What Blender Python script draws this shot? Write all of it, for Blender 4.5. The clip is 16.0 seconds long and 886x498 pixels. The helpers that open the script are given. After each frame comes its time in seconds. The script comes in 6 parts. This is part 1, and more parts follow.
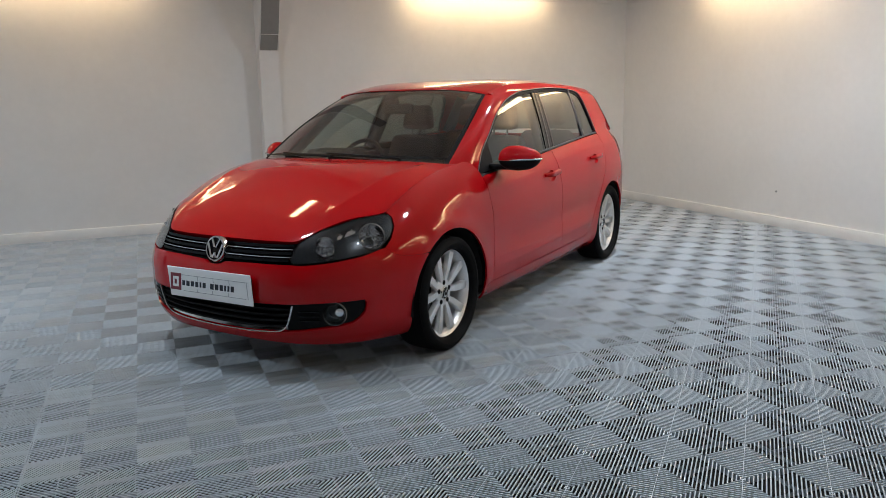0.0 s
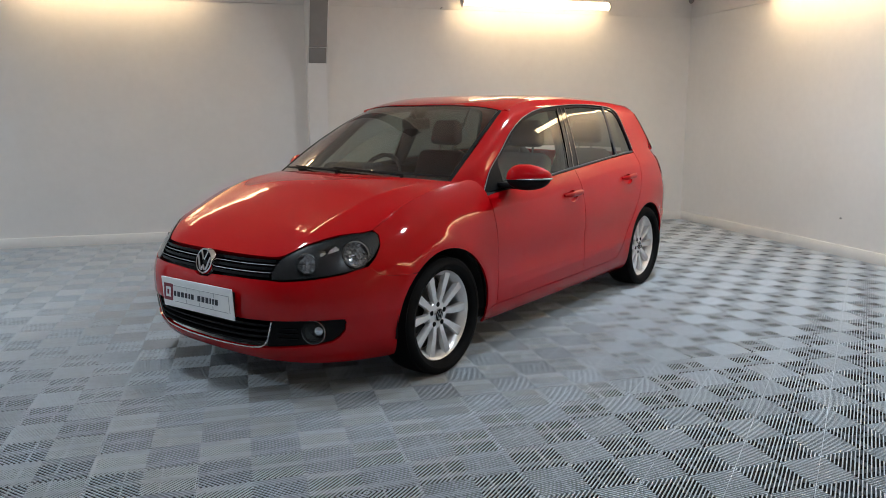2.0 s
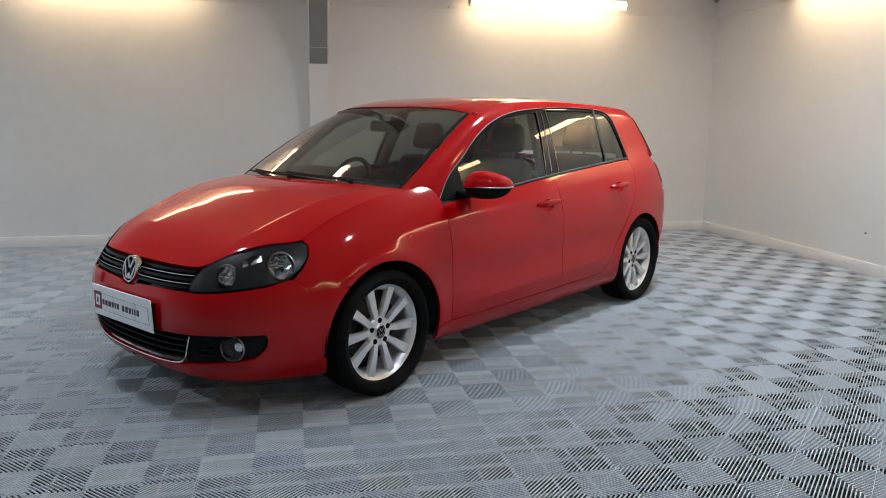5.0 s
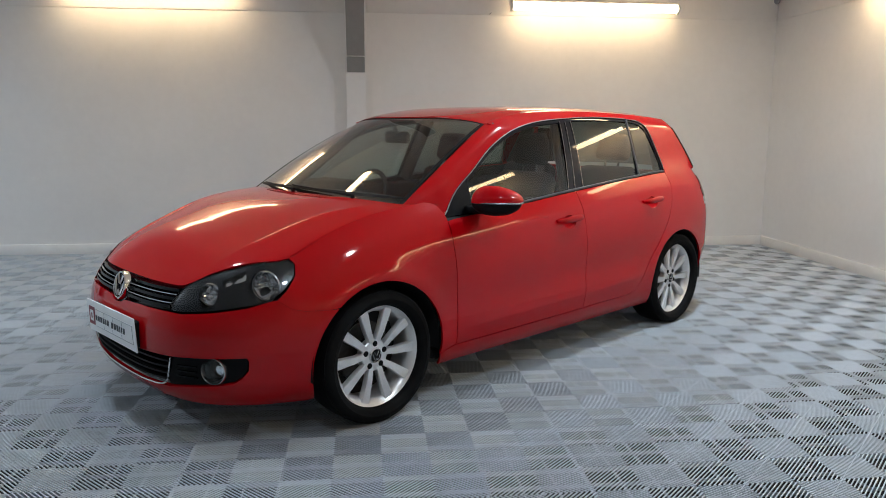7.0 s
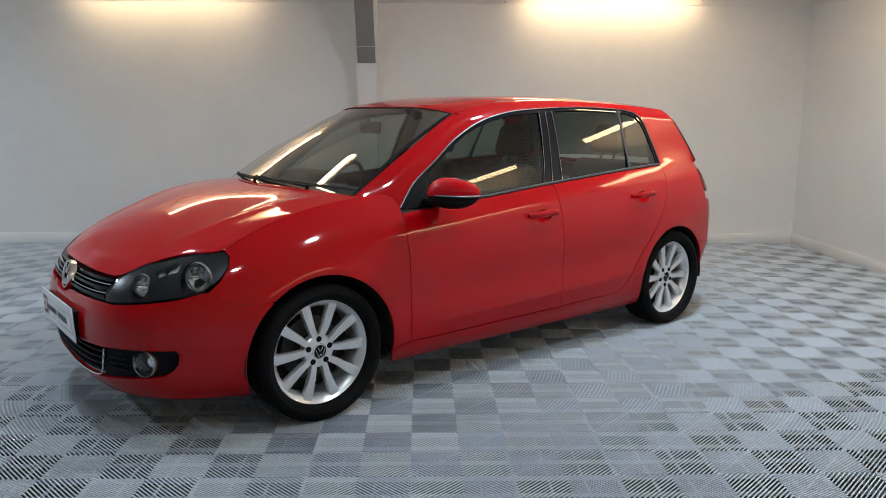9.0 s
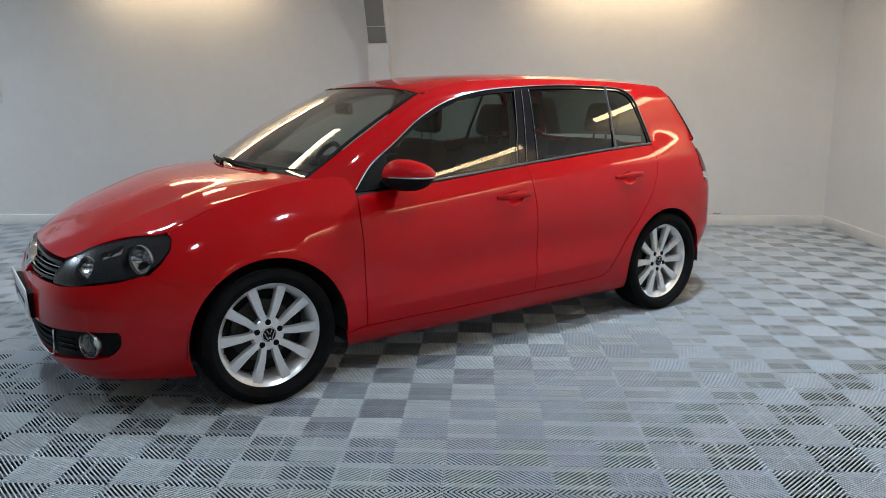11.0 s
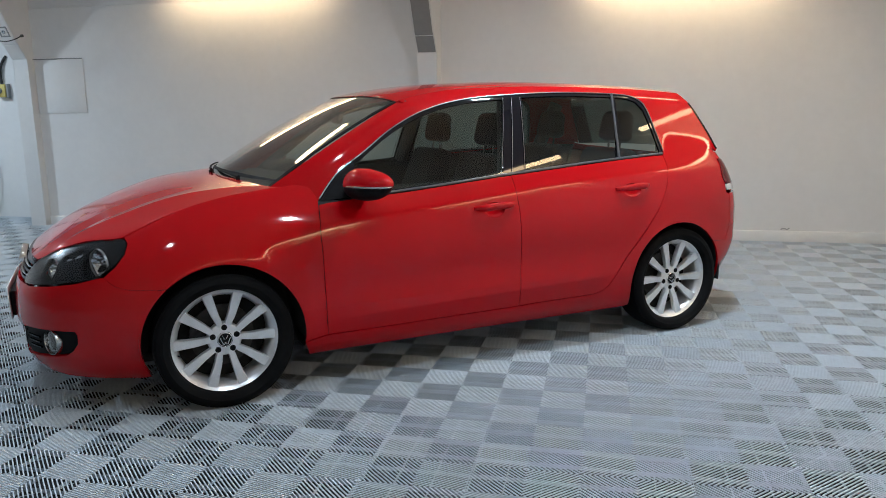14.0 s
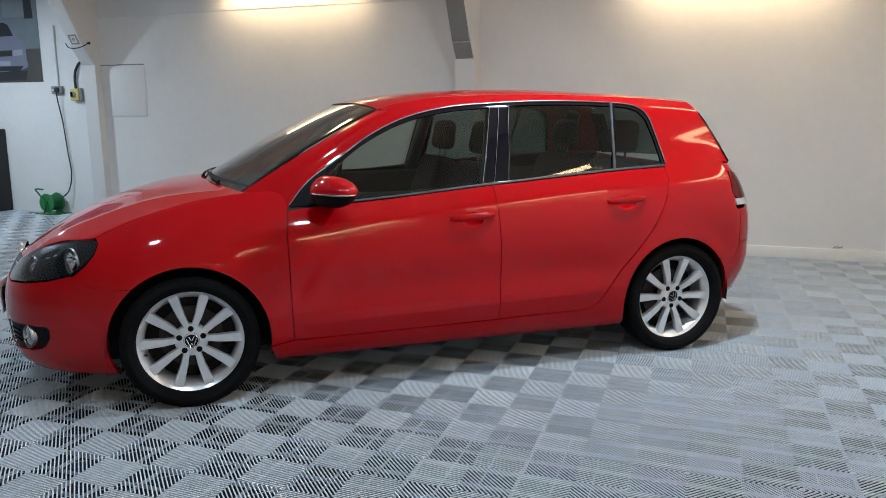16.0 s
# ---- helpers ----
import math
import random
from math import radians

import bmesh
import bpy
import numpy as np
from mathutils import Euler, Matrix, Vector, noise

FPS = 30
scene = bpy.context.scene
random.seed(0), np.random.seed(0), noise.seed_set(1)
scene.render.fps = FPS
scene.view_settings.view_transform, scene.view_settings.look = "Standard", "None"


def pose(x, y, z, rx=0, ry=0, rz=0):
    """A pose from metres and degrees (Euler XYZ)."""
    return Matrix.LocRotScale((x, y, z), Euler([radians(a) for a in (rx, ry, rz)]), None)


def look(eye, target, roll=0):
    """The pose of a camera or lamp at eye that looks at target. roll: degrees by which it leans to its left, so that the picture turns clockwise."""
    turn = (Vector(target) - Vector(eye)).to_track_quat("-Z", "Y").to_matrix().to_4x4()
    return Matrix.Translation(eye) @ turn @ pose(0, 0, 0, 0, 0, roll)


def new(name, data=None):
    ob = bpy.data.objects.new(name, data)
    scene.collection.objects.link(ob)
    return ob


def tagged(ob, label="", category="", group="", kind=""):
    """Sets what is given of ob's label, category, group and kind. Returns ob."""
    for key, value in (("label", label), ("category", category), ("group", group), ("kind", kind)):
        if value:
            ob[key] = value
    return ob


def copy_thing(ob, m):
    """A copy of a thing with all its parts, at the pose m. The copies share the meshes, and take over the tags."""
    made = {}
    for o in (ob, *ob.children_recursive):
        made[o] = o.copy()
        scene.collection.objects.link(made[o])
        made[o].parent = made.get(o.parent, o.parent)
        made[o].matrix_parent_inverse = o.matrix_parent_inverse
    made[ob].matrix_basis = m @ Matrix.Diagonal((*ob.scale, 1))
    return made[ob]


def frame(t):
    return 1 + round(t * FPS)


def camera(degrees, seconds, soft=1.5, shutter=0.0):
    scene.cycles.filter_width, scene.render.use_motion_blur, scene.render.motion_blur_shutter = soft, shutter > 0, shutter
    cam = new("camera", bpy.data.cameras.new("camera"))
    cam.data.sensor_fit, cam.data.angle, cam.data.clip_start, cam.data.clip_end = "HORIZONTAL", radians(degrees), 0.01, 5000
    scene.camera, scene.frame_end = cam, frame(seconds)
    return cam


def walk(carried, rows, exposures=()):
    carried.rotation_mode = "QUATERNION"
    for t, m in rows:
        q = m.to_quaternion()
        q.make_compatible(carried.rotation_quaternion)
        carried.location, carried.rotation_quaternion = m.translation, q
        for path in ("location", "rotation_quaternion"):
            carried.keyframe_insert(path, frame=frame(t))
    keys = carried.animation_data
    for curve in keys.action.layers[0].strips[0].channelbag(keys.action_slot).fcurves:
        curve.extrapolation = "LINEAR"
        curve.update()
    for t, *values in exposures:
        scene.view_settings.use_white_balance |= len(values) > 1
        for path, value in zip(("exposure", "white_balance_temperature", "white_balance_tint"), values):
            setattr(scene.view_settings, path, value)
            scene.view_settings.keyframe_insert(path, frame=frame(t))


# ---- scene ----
cam = camera(61.7, 16.0, soft=0.55)
PATH = [
    (0, (0.127, 0.142, 1.335), (0.855, 1.963, 0.944), -1.1),
    (0.5, (0.252, 0.162, 1.362), (0.92, 2.01, 0.989), -0.7),
    (1, (0.349, 0.201, 1.363), (0.958, 2.071, 1.0), -0.6),
    (1.5, (0.49, 0.163, 1.352), (1.045, 2.05, 0.992), -0.4),
    (2, (0.615, 0.121, 1.347), (1.132, 2.02, 0.991), -0.2),
    (2.5, (0.683, 0.112, 1.349), (1.179, 2.016, 0.994), 0.0),
    (3, (0.777, 0.162, 1.347), (1.259, 2.07, 0.994), 0.1),
    (3.5, (0.876, 0.261, 1.345), (1.353, 2.172, 0.995), 0.2),
    (6, (1.387, 0.285, 1.349), (1.686, 2.233, 1.007), 0.3),
    (6.5, (1.464, 0.396, 1.363), (1.723, 2.351, 1.03), 0.3),
    (7, (1.544, 0.451, 1.369), (1.752, 2.412, 1.038), 0.2),
    (7.5, (1.671, 0.438, 1.355), (1.832, 2.403, 1.02), 0.3),
    (8, (1.834, 0.409, 1.356), (1.953, 2.376, 1.015), 0.3),
    (8.5, (1.942, 0.44, 1.353), (2.024, 2.408, 1.004), 0.2),
    (9, (2.049, 0.554, 1.349), (2.103, 2.523, 1.001), 0.3),
    (9.2, (2.136, 0.596, 1.367), (2.154, 2.565, 1.015), 0.2),
    (11.5, (2.623, 0.656, 1.343), (2.492, 2.61, 0.94), -0.6),
    (12, (2.735, 0.757, 1.359), (2.555, 2.708, 0.956), -0.9),
    (12.5, (2.832, 0.811, 1.353), (2.601, 2.757, 0.952), -1.0),
    (13, (2.981, 0.789, 1.341), (2.692, 2.729, 0.95), -0.9),
    (13.5, (3.143, 0.767, 1.352), (2.79, 2.698, 0.968), -0.9),
    (14, (3.246, 0.804, 1.338), (2.833, 2.725, 0.965), -0.7),
    (14.5, (3.351, 0.912, 1.358), (2.876, 2.82, 0.994), -0.5),
    (15, (3.439, 0.989, 1.353), (2.904, 2.883, 0.998), -0.4),
    (15.5, (3.602, 1.026, 1.349), (3.008, 2.902, 0.992), -0.4),
    (16, (3.781, 1.012, 1.348), (3.139, 2.872, 0.99), -0.2),
]
# the white balance drifts from warm to neutral on the way
walk(cam, [(t, look(eye, target, roll)) for t, eye, target, roll in PATH],
     [(0, 0.36, 6900, 16), (3.5, 0.38, 6850, 16), (9, 0.40, 6620, 14), (12, 0.42, 6480, 13), (16, 0.44, 6450, 14)])

# ---- light ----
world = bpy.data.worlds.new("world")
scene.world = world
world.use_nodes = True
world.node_tree.nodes["Background"].inputs["Color"].default_value = (0.6, 0.7, 1.0, 1)
world.node_tree.nodes["Background"].inputs["Strength"].default_value = 0.02

ROOM_L, ROOM_R, ROOM_N, ROOM_S, ROOM_H = -7.6, 6.15, 8.60, -3.2, 4.20


# ---- materials ----
def material(name, color, rough=0.5, metal=0.0, coat=0.0, coat_rough=0.03, noise_scale=0.0, noise_amount=0.0, fine_scale=0.0, fine_amount=0.0,
             bump=0.0, bump_scale=200.0, emit=0.0, vary=0.0, spec=0.5, rough_vary=0.0, coat_ior=1.5):
    """A surface with variation at two scales, bump and gloss."""
    m = bpy.data.materials.new(name)
    m.use_nodes = True
    nt = m.node_tree
    b = nt.nodes["Principled BSDF"]
    b.inputs["Base Color"].default_value = (*color, 1)
    b.inputs["Roughness"].default_value = rough
    b.inputs["Metallic"].default_value = metal
    b.inputs["Coat Weight"].default_value = coat
    b.inputs["Coat Roughness"].default_value = coat_rough
    b.inputs["Coat IOR"].default_value = coat_ior
    b.inputs["Specular IOR Level"].default_value = spec
    if emit:
        b.inputs["Emission Color"].default_value = (*color, 1)
        b.inputs["Emission Strength"].default_value = emit
    tc = nt.nodes.new("ShaderNodeTexCoord")
    last = None

    def mixed(fac_socket, low, high, src):
        mr = nt.nodes.new("ShaderNodeMapRange")
        nt.links.new(fac_socket, mr.inputs[0])
        mr.inputs[1].default_value, mr.inputs[2].default_value = 0.3, 0.7
        mr.inputs[3].default_value, mr.inputs[4].default_value = low, high
        mx = nt.nodes.new("ShaderNodeMix")
        mx.data_type, mx.blend_type = "RGBA", "MULTIPLY"
        mx.inputs[0].default_value = 1.0
        if src is None:
            mx.inputs[6].default_value = (*color, 1)
        else:
            nt.links.new(src, mx.inputs[6])
        cb = nt.nodes.new("ShaderNodeCombineColor")
        for i in range(3):
            nt.links.new(mr.outputs[0], cb.inputs[i])
        nt.links.new(cb.outputs[0], mx.inputs[7])
        return mx.outputs[2]

    for sc, am in ((noise_scale, noise_amount), (fine_scale, fine_amount)):
        if am:
            n = nt.nodes.new("ShaderNodeTexNoise")
            n.inputs["Scale"].default_value, n.inputs["Detail"].default_value = sc, 6
            nt.links.new(tc.outputs["Object"], n.inputs["Vector"])
            last = mixed(n.outputs[0], 1 - am, 1 + am, last)
            if rough_vary:
                mr = nt.nodes.new("ShaderNodeMapRange")
                nt.links.new(n.outputs[0], mr.inputs[0])
                mr.inputs[1].default_value, mr.inputs[2].default_value = 0.3, 0.7
                mr.inputs[3].default_value, mr.inputs[4].default_value = rough - rough_vary, rough + rough_vary
                nt.links.new(mr.outputs[0], b.inputs["Roughness"])
    if vary:
        oi = nt.nodes.new("ShaderNodeObjectInfo")
        mr = nt.nodes.new("ShaderNodeMapRange")
        nt.links.new(oi.outputs["Random"], mr.inputs[0])
        mr.inputs[3].default_value, mr.inputs[4].default_value = 1 - vary, 1 + vary
        mx = nt.nodes.new("ShaderNodeMix")
        mx.data_type, mx.blend_type = "RGBA", "MULTIPLY"
        mx.inputs[0].default_value = 1.0
        if last is None:
            mx.inputs[6].default_value = (*color, 1)
        else:
            nt.links.new(last, mx.inputs[6])
        cb = nt.nodes.new("ShaderNodeCombineColor")
        for i in range(3):
            nt.links.new(mr.outputs[0], cb.inputs[i])
        nt.links.new(cb.outputs[0], mx.inputs[7])
        last = mx.outputs[2]
    if last is not None:
        nt.links.new(last, b.inputs["Base Color"])
    if bump:
        n = nt.nodes.new("ShaderNodeTexNoise")
        n.inputs["Scale"].default_value, n.inputs["Detail"].default_value = bump_scale, 4
        nt.links.new(tc.outputs["Object"], n.inputs["Vector"])
        bp = nt.nodes.new("ShaderNodeBump")
        bp.inputs["Strength"].default_value, bp.inputs["Distance"].default_value = bump, 0.002
        nt.links.new(n.outputs[0], bp.inputs["Height"])
        nt.links.new(bp.outputs[0], b.inputs["Normal"])
    return m


def pane_material(name, tint, low=0.055, bend=4.0):
    """Thin glass: tinted see-through with a mirror sheen that grows towards grazing."""
    m = bpy.data.materials.new(name)
    m.use_nodes = True
    nt = m.node_tree
    nt.nodes.clear()
    out = nt.nodes.new("ShaderNodeOutputMaterial")
    mix, tr, gl, lw = (nt.nodes.new("ShaderNode" + k) for k in ("MixShader", "BsdfTransparent", "BsdfGlossy", "LayerWeight"))
    power, scale = nt.nodes.new("ShaderNodeMath"), nt.nodes.new("ShaderNodeMath")
    power.operation, scale.operation = "POWER", "MULTIPLY_ADD"
    lw.inputs["Blend"].default_value = 0.5
    power.inputs[1].default_value = bend
    scale.inputs[1].default_value, scale.inputs[2].default_value = 1 - low, low
    tr.inputs["Color"].default_value = (*tint, 1)
    gl.inputs["Roughness"].default_value = 0.01
    gl.inputs["Color"].default_value = (1, 1, 1, 1)
    nt.links.new(lw.outputs["Facing"], power.inputs[0])
    nt.links.new(power.outputs[0], scale.inputs[0])
    nt.links.new(scale.outputs[0], mix.inputs[0])
    nt.links.new(tr.outputs[0], mix.inputs[1])
    nt.links.new(gl.outputs[0], mix.inputs[2])
    nt.links.new(mix.outputs[0], out.inputs[0])
    return m


WALL = material("wall_paint", (0.71, 0.71, 0.71), 0.65, noise_scale=1.3, noise_amount=0.03, fine_scale=14, fine_amount=0.015, bump=0.25, bump_scale=45)
KNEE = material("knee_grey", (0.27, 0.265, 0.26), 0.7, noise_scale=9, noise_amount=0.06)
TRIM = material("skirting_paint", (0.78, 0.78, 0.77), 0.4, noise_scale=6, noise_amount=0.04, bump=0.1, bump_scale=60)
CEIL = material("ceiling_boards", (0.70, 0.69, 0.68), 0.8, noise_scale=2, noise_amount=0.03)
TILE = material("tile_plastic", (0.50, 0.563, 0.62), 0.50, spec=0.28, noise_scale=1.7, noise_amount=0.10, fine_scale=30, fine_amount=0.06, vary=0.06, bump=0.1, bump_scale=300, rough_vary=0.06)
SEAM = material("tile_seam", (0.50, 0.56, 0.62), 0.5, noise_scale=9, noise_amount=0.3)
# near-black: the shade deep between the ribs is put into this colour
SUBFLOOR_SHADE = material("subfloor_shade", (0.003, 0.003, 0.0035), 0.9, noise_scale=5, noise_amount=0.2)
WARM_TUBE = material("warm_tube", (1.0, 0.75, 0.43), 0.4, emit=12.8)
COOL_DOME = material("cool_dome", (0.70, 0.88, 1.0), 0.4, emit=75.0)
BATTEN = material("batten_enamel", (0.75, 0.75, 0.73), 0.4, noise_scale=8, noise_amount=0.04)
PLASTIC_GREY = material("grey_plastic", (0.25, 0.26, 0.27), 0.45, noise_scale=20, noise_amount=0.05)
PLASTIC_WHITE = material("white_plastic", (0.7, 0.7, 0.68), 0.4, noise_scale=20, noise_amount=0.04)
YELLOW = material("yellow_plastic", (0.62, 0.50, 0.16), 0.45, noise_scale=30, noise_amount=0.08)
CABLE = material("black_cable", (0.015, 0.015, 0.016), 0.5, noise_scale=40, noise_amount=0.1)
GREEN = material("green_plastic", (0.01, 0.16, 0.045), 0.38, noise_scale=25, noise_amount=0.12)
HOSE = material("green_hose", (0.008, 0.10, 0.035), 0.5, noise_scale=30, noise_amount=0.12)
BLACKBOX = material("black_powder_coat", (0.012, 0.012, 0.014), 0.5, noise_scale=15, noise_amount=0.1)

PAINT = material("red_car_paint", (0.40, 0.0003, 0.003), 0.5, spec=0.02, coat_ior=1.42, coat=1.0, coat_rough=0.06, noise_scale=3, noise_amount=0.03, fine_scale=60, fine_amount=0.01)
BLACK = material("black_plastic", (0.005, 0.005, 0.006), 0.55, spec=0.12, noise_scale=40, noise_amount=0.12, bump=0.15, bump_scale=400)
GLOSSBLACK = material("gloss_black", (0.003, 0.003, 0.004), 0.15, spec=0.15, noise_scale=10, noise_amount=0.05)
PILLARBLACK = material("pillar_black", (0.005, 0.005, 0.008), 0.04, spec=0.40, noise_scale=10, noise_amount=0.05)
SHELL = material("dark_shell", (0.006, 0.006, 0.006), 0.8, noise_scale=10, noise_amount=0.1)
RUBBER = material("tyre_rubber", (0.0045, 0.0045, 0.005), 0.75, spec=0.12, noise_scale=18, noise_amount=0.25, bump=0.3, bump_scale=250)
ALLOY = material("silver_alloy", (0.80, 0.80, 0.81), 0.30, metal=0.70, noise_scale=30, noise_amount=0.05, fine_scale=300, fine_amount=0.04)
SEAL = material("seal_rubber", (0.006, 0.006, 0.006), 0.85, spec=0.15, noise_scale=30, noise_amount=0.1)
BELT = material("belt_strip", (0.10, 0.105, 0.115), 0.3, metal=0.5, noise_scale=30, noise_amount=0.05)
CHROME = material("chrome", (0.86, 0.86, 0.87), 0.07, metal=1.0, noise_scale=30, noise_amount=0.02)
WINDOWTRIM = material("window_trim", (0.26, 0.26, 0.27), 0.36, metal=0.9, noise_scale=40, noise_amount=0.04)
SATIN = material("satin_chrome", (0.46, 0.46, 0.46), 0.26, metal=1.0, noise_scale=40, noise_amount=0.04)
LAMPGREY = material("lamp_bezel", (0.006, 0.007, 0.009), 0.25, noise_scale=30, noise_amount=0.1)
REFLECTOR = material("lamp_reflector", (0.85, 0.87, 0.90), 0.10, metal=1.0, noise_scale=60, noise_amount=0.03, bump=0.3, bump_scale=70)
LAMPRIM = material("lamp_rim", (0.16, 0.17, 0.18), 0.3, metal=0.6, noise_scale=40, noise_amount=0.05)
DISC = material("brake_steel", (0.07, 0.067, 0.064), 0.5, metal=0.9, noise_scale=50, noise_amount=0.2)
FABRIC = material("dark_fabric", (0.016, 0.016, 0.018), 0.9, noise_scale=60, noise_amount=0.2, bump=0.4, bump_scale=500)
DASH = material("dash_plastic", (0.03, 0.036, 0.04), 0.65, noise_scale=60, noise_amount=0.1, bump=0.3, bump_scale=600)
HEADLINER = material("headliner", (0.17, 0.165, 0.155), 0.9, noise_scale=60, noise_amount=0.05)
REDLENS = material("red_lens", (0.10, 0.002, 0.004), 0.15, spec=0.2, coat=0.2, noise_scale=30, noise_amount=0.1)
WHITELENS = material("white_lens", (0.45, 0.43, 0.42), 0.15, coat=1.0, noise_scale=40, noise_amount=0.05)
PLATE = material("plate_white", (0.86, 0.88, 0.90), 0.35, noise_scale=12, noise_amount=0.02)
PLATE_RED = material("plate_red", (0.20, 0.012, 0.03), 0.4, noise_scale=30, noise_amount=0.05)
PLATE_INK = material("plate_ink", (0.012, 0.015, 0.03), 0.4, noise_scale=30, noise_amount=0.05)
PLATE_LINE = material("plate_line", (0.35, 0.37, 0.41), 0.4, noise_scale=30, noise_amount=0.05)
GLASS = pane_material("tinted_glass", (0.52, 0.58, 0.55))
GLASS_SCREEN = pane_material("windscreen_glass", (0.50, 0.57, 0.54), 0.05, 3.0)
GLASS_REAR = pane_material("dark_tinted_glass", (0.20, 0.26, 0.245))
LENS = pane_material("clear_lens", (0.93, 0.95, 0.97), 0.04, 3.2)


# ---- mesh helpers ----
def link(name, mesh, mats, parent=None, label="", **tags):
    ob = new(name, mesh)
    for m in (mats if isinstance(mats, (list, tuple)) else [mats]):
        if mesh.materials.find(m.name) < 0:
            mesh.materials.append(m)
    ob.parent = parent
    if label or tags:
        tagged(ob, label, **tags)
    return ob


def part(name, bm, mats, parent=None, label="", smooth=True, **tags):
    mesh = bpy.data.meshes.new(name)
    bmesh.ops.recalc_face_normals(bm, faces=bm.faces[:])
    bm.to_mesh(mesh)
    bm.free()
    if smooth:
        mesh.polygons.foreach_set("use_smooth", [True] * len(mesh.polygons))
        mesh.set_sharp_from_angle(angle=radians(38))
    return link(name, mesh, mats, parent, label, **tags)


def box(bm, lo, hi, r=0.0, seg=2, m=None, mat=0):
    """A box from corner lo to corner hi with rounded edges, moved by m."""
    size = [b - a for a, b in zip(lo, hi)]
    mid = [(a + b) / 2 for a, b in zip(lo, hi)]
    made = bmesh.ops.create_cube(bm, size=1.0, matrix=Matrix.Translation(mid) @ Matrix.Diagonal((*size, 1)))
    verts = made["verts"]
    if r:
        edges = list({e for v in verts for e in v.link_edges})
        got = bmesh.ops.bevel(bm, geom=edges, offset=min(r, min(size) * 0.49), segments=seg, profile=0.5, affect="EDGES")
        verts = list({v for f in got["faces"] for v in f.verts} | {v for v in verts if v.is_valid})
    faces = {f for v in verts for f in v.link_faces}
    for f in faces:
        f.material_index = mat
    if m is not None:
        bmesh.ops.transform(bm, matrix=m, verts=verts)
    return verts


def lathe(bm, profile, axis="Y", n=48, m=None, mat=0, closed=False):
    """Turns a profile of (along the axis, radius) round the axis."""
    rings = []
    for a, r in profile:
        ring = []
        for i in range(n):
            t = 2 * math.pi * i / n
            c, s = r * math.cos(t), r * math.sin(t)
            co = {"Y": (c, a, s), "Z": (c, s, a), "X": (a, c, s)}[axis]
            ring.append(bm.verts.new(m @ Vector(co) if m else co))
        rings.append(ring)
    pairs = list(zip(rings, rings[1:])) + ([(rings[-1], rings[0])] if closed else [])
    for p, q in pairs:
        for i in range(n):
            f = bm.faces.new((p[i], p[(i + 1) % n], q[(i + 1) % n], q[i]))
            f.material_index = mat
    return rings


def cap(bm, ring, mat=0):
    f = bm.faces.new(ring)
    f.material_index = mat
    return f


def tube(bm, path, r, n=8, mat=0):
    """A round bar along a path of points, closed at both ends."""
    path = [Vector(p) for p in path]
    rings = []
    for i, p in enumerate(path):
        d = (path[min(i + 1, len(path) - 1)] - path[max(i - 1, 0)]).normalized()
        a = d.orthogonal().normalized() if i == 0 else (a - d * a.dot(d)).normalized()
        b = d.cross(a)
        rr = r[i] if isinstance(r, (list, tuple)) else r
        rings.append([bm.verts.new(p + (a * math.cos(t) + b * math.sin(t)) * rr) for t in (2 * math.pi * k / n for k in range(n))])
    for p, q in zip(rings, rings[1:]):
        for k in range(n):
            bm.faces.new((p[k], p[(k + 1) % n], q[(k + 1) % n], q[k])).material_index = mat
    cap(bm, rings[0][::-1], mat)
    cap(bm, rings[-1], mat)


def ease(points, steps=8, closed=False):
    """A smooth path through the points."""
    pts = [Vector(p) for p in points]
    n = len(pts)
    out = []
    for i in range(n if closed else n - 1):
        p0, p1, p2, p3 = (pts[(i + k) % n] if closed else pts[min(max(i + k, 0), n - 1)] for k in (-1, 0, 1, 2))
        for j in range(steps):
            t = j / steps
            out.append(0.5 * (2 * p1 + (p2 - p0) * t + (2 * p0 - 5 * p1 + 4 * p2 - p3) * t * t + (3 * p1 - p0 - 3 * p2 + p3) * t ** 3))
    if not closed:
        out.append(pts[-1])
    return out

# ---- the room ----
def slab(name, lo, hi, mat, r=0.0, label="", **tags):
    bm = bmesh.new()
    box(bm, lo, hi, r)
    return part(name, bm, mat, None, label, smooth=bool(r), kind="structure", **tags)


# the ground sheet carries the painted shade seen through the rib gaps
slab("ground", (ROOM_L - 0.3, ROOM_S - 0.3, -0.30), (ROOM_R + 0.3, ROOM_N + 0.9, -0.0225), SUBFLOOR_SHADE, label="ground sheet beneath the ribbed tiles, coloured near-black as shade in the gaps", category="floor")
slab("wall_north", (-3.34, 8.60, -0.02), (ROOM_R + 0.2, 8.85, ROOM_H), WALL, label="white painted plaster back wall", category="wall")
slab("wall_east", (6.15, ROOM_S, -0.02), (6.35, 8.60, ROOM_H), WALL, label="white painted plaster side wall with a small mark", category="wall")
slab("wall_north_far_bay", (ROOM_L, 9.12, -0.02), (-3.34, 9.32, ROOM_H), WALL, label="white painted recessed bay wall", category="wall")
slab("wall_west", (ROOM_L - 0.2, ROOM_S, -0.02), (ROOM_L, 9.32, ROOM_H), WALL, label="plain white wall", category="wall")
slab("wall_south", (ROOM_L - 0.2, ROOM_S - 0.2, -0.02), (ROOM_R + 0.2, ROOM_S, ROOM_H), WALL, label="plain white wall behind the walk", category="wall")
slab("ceiling", (ROOM_L - 0.2, ROOM_S - 0.2, ROOM_H), (ROOM_R + 0.2, 9.32, ROOM_H + 0.15), CEIL, label="plain white ceiling", category="ceiling")


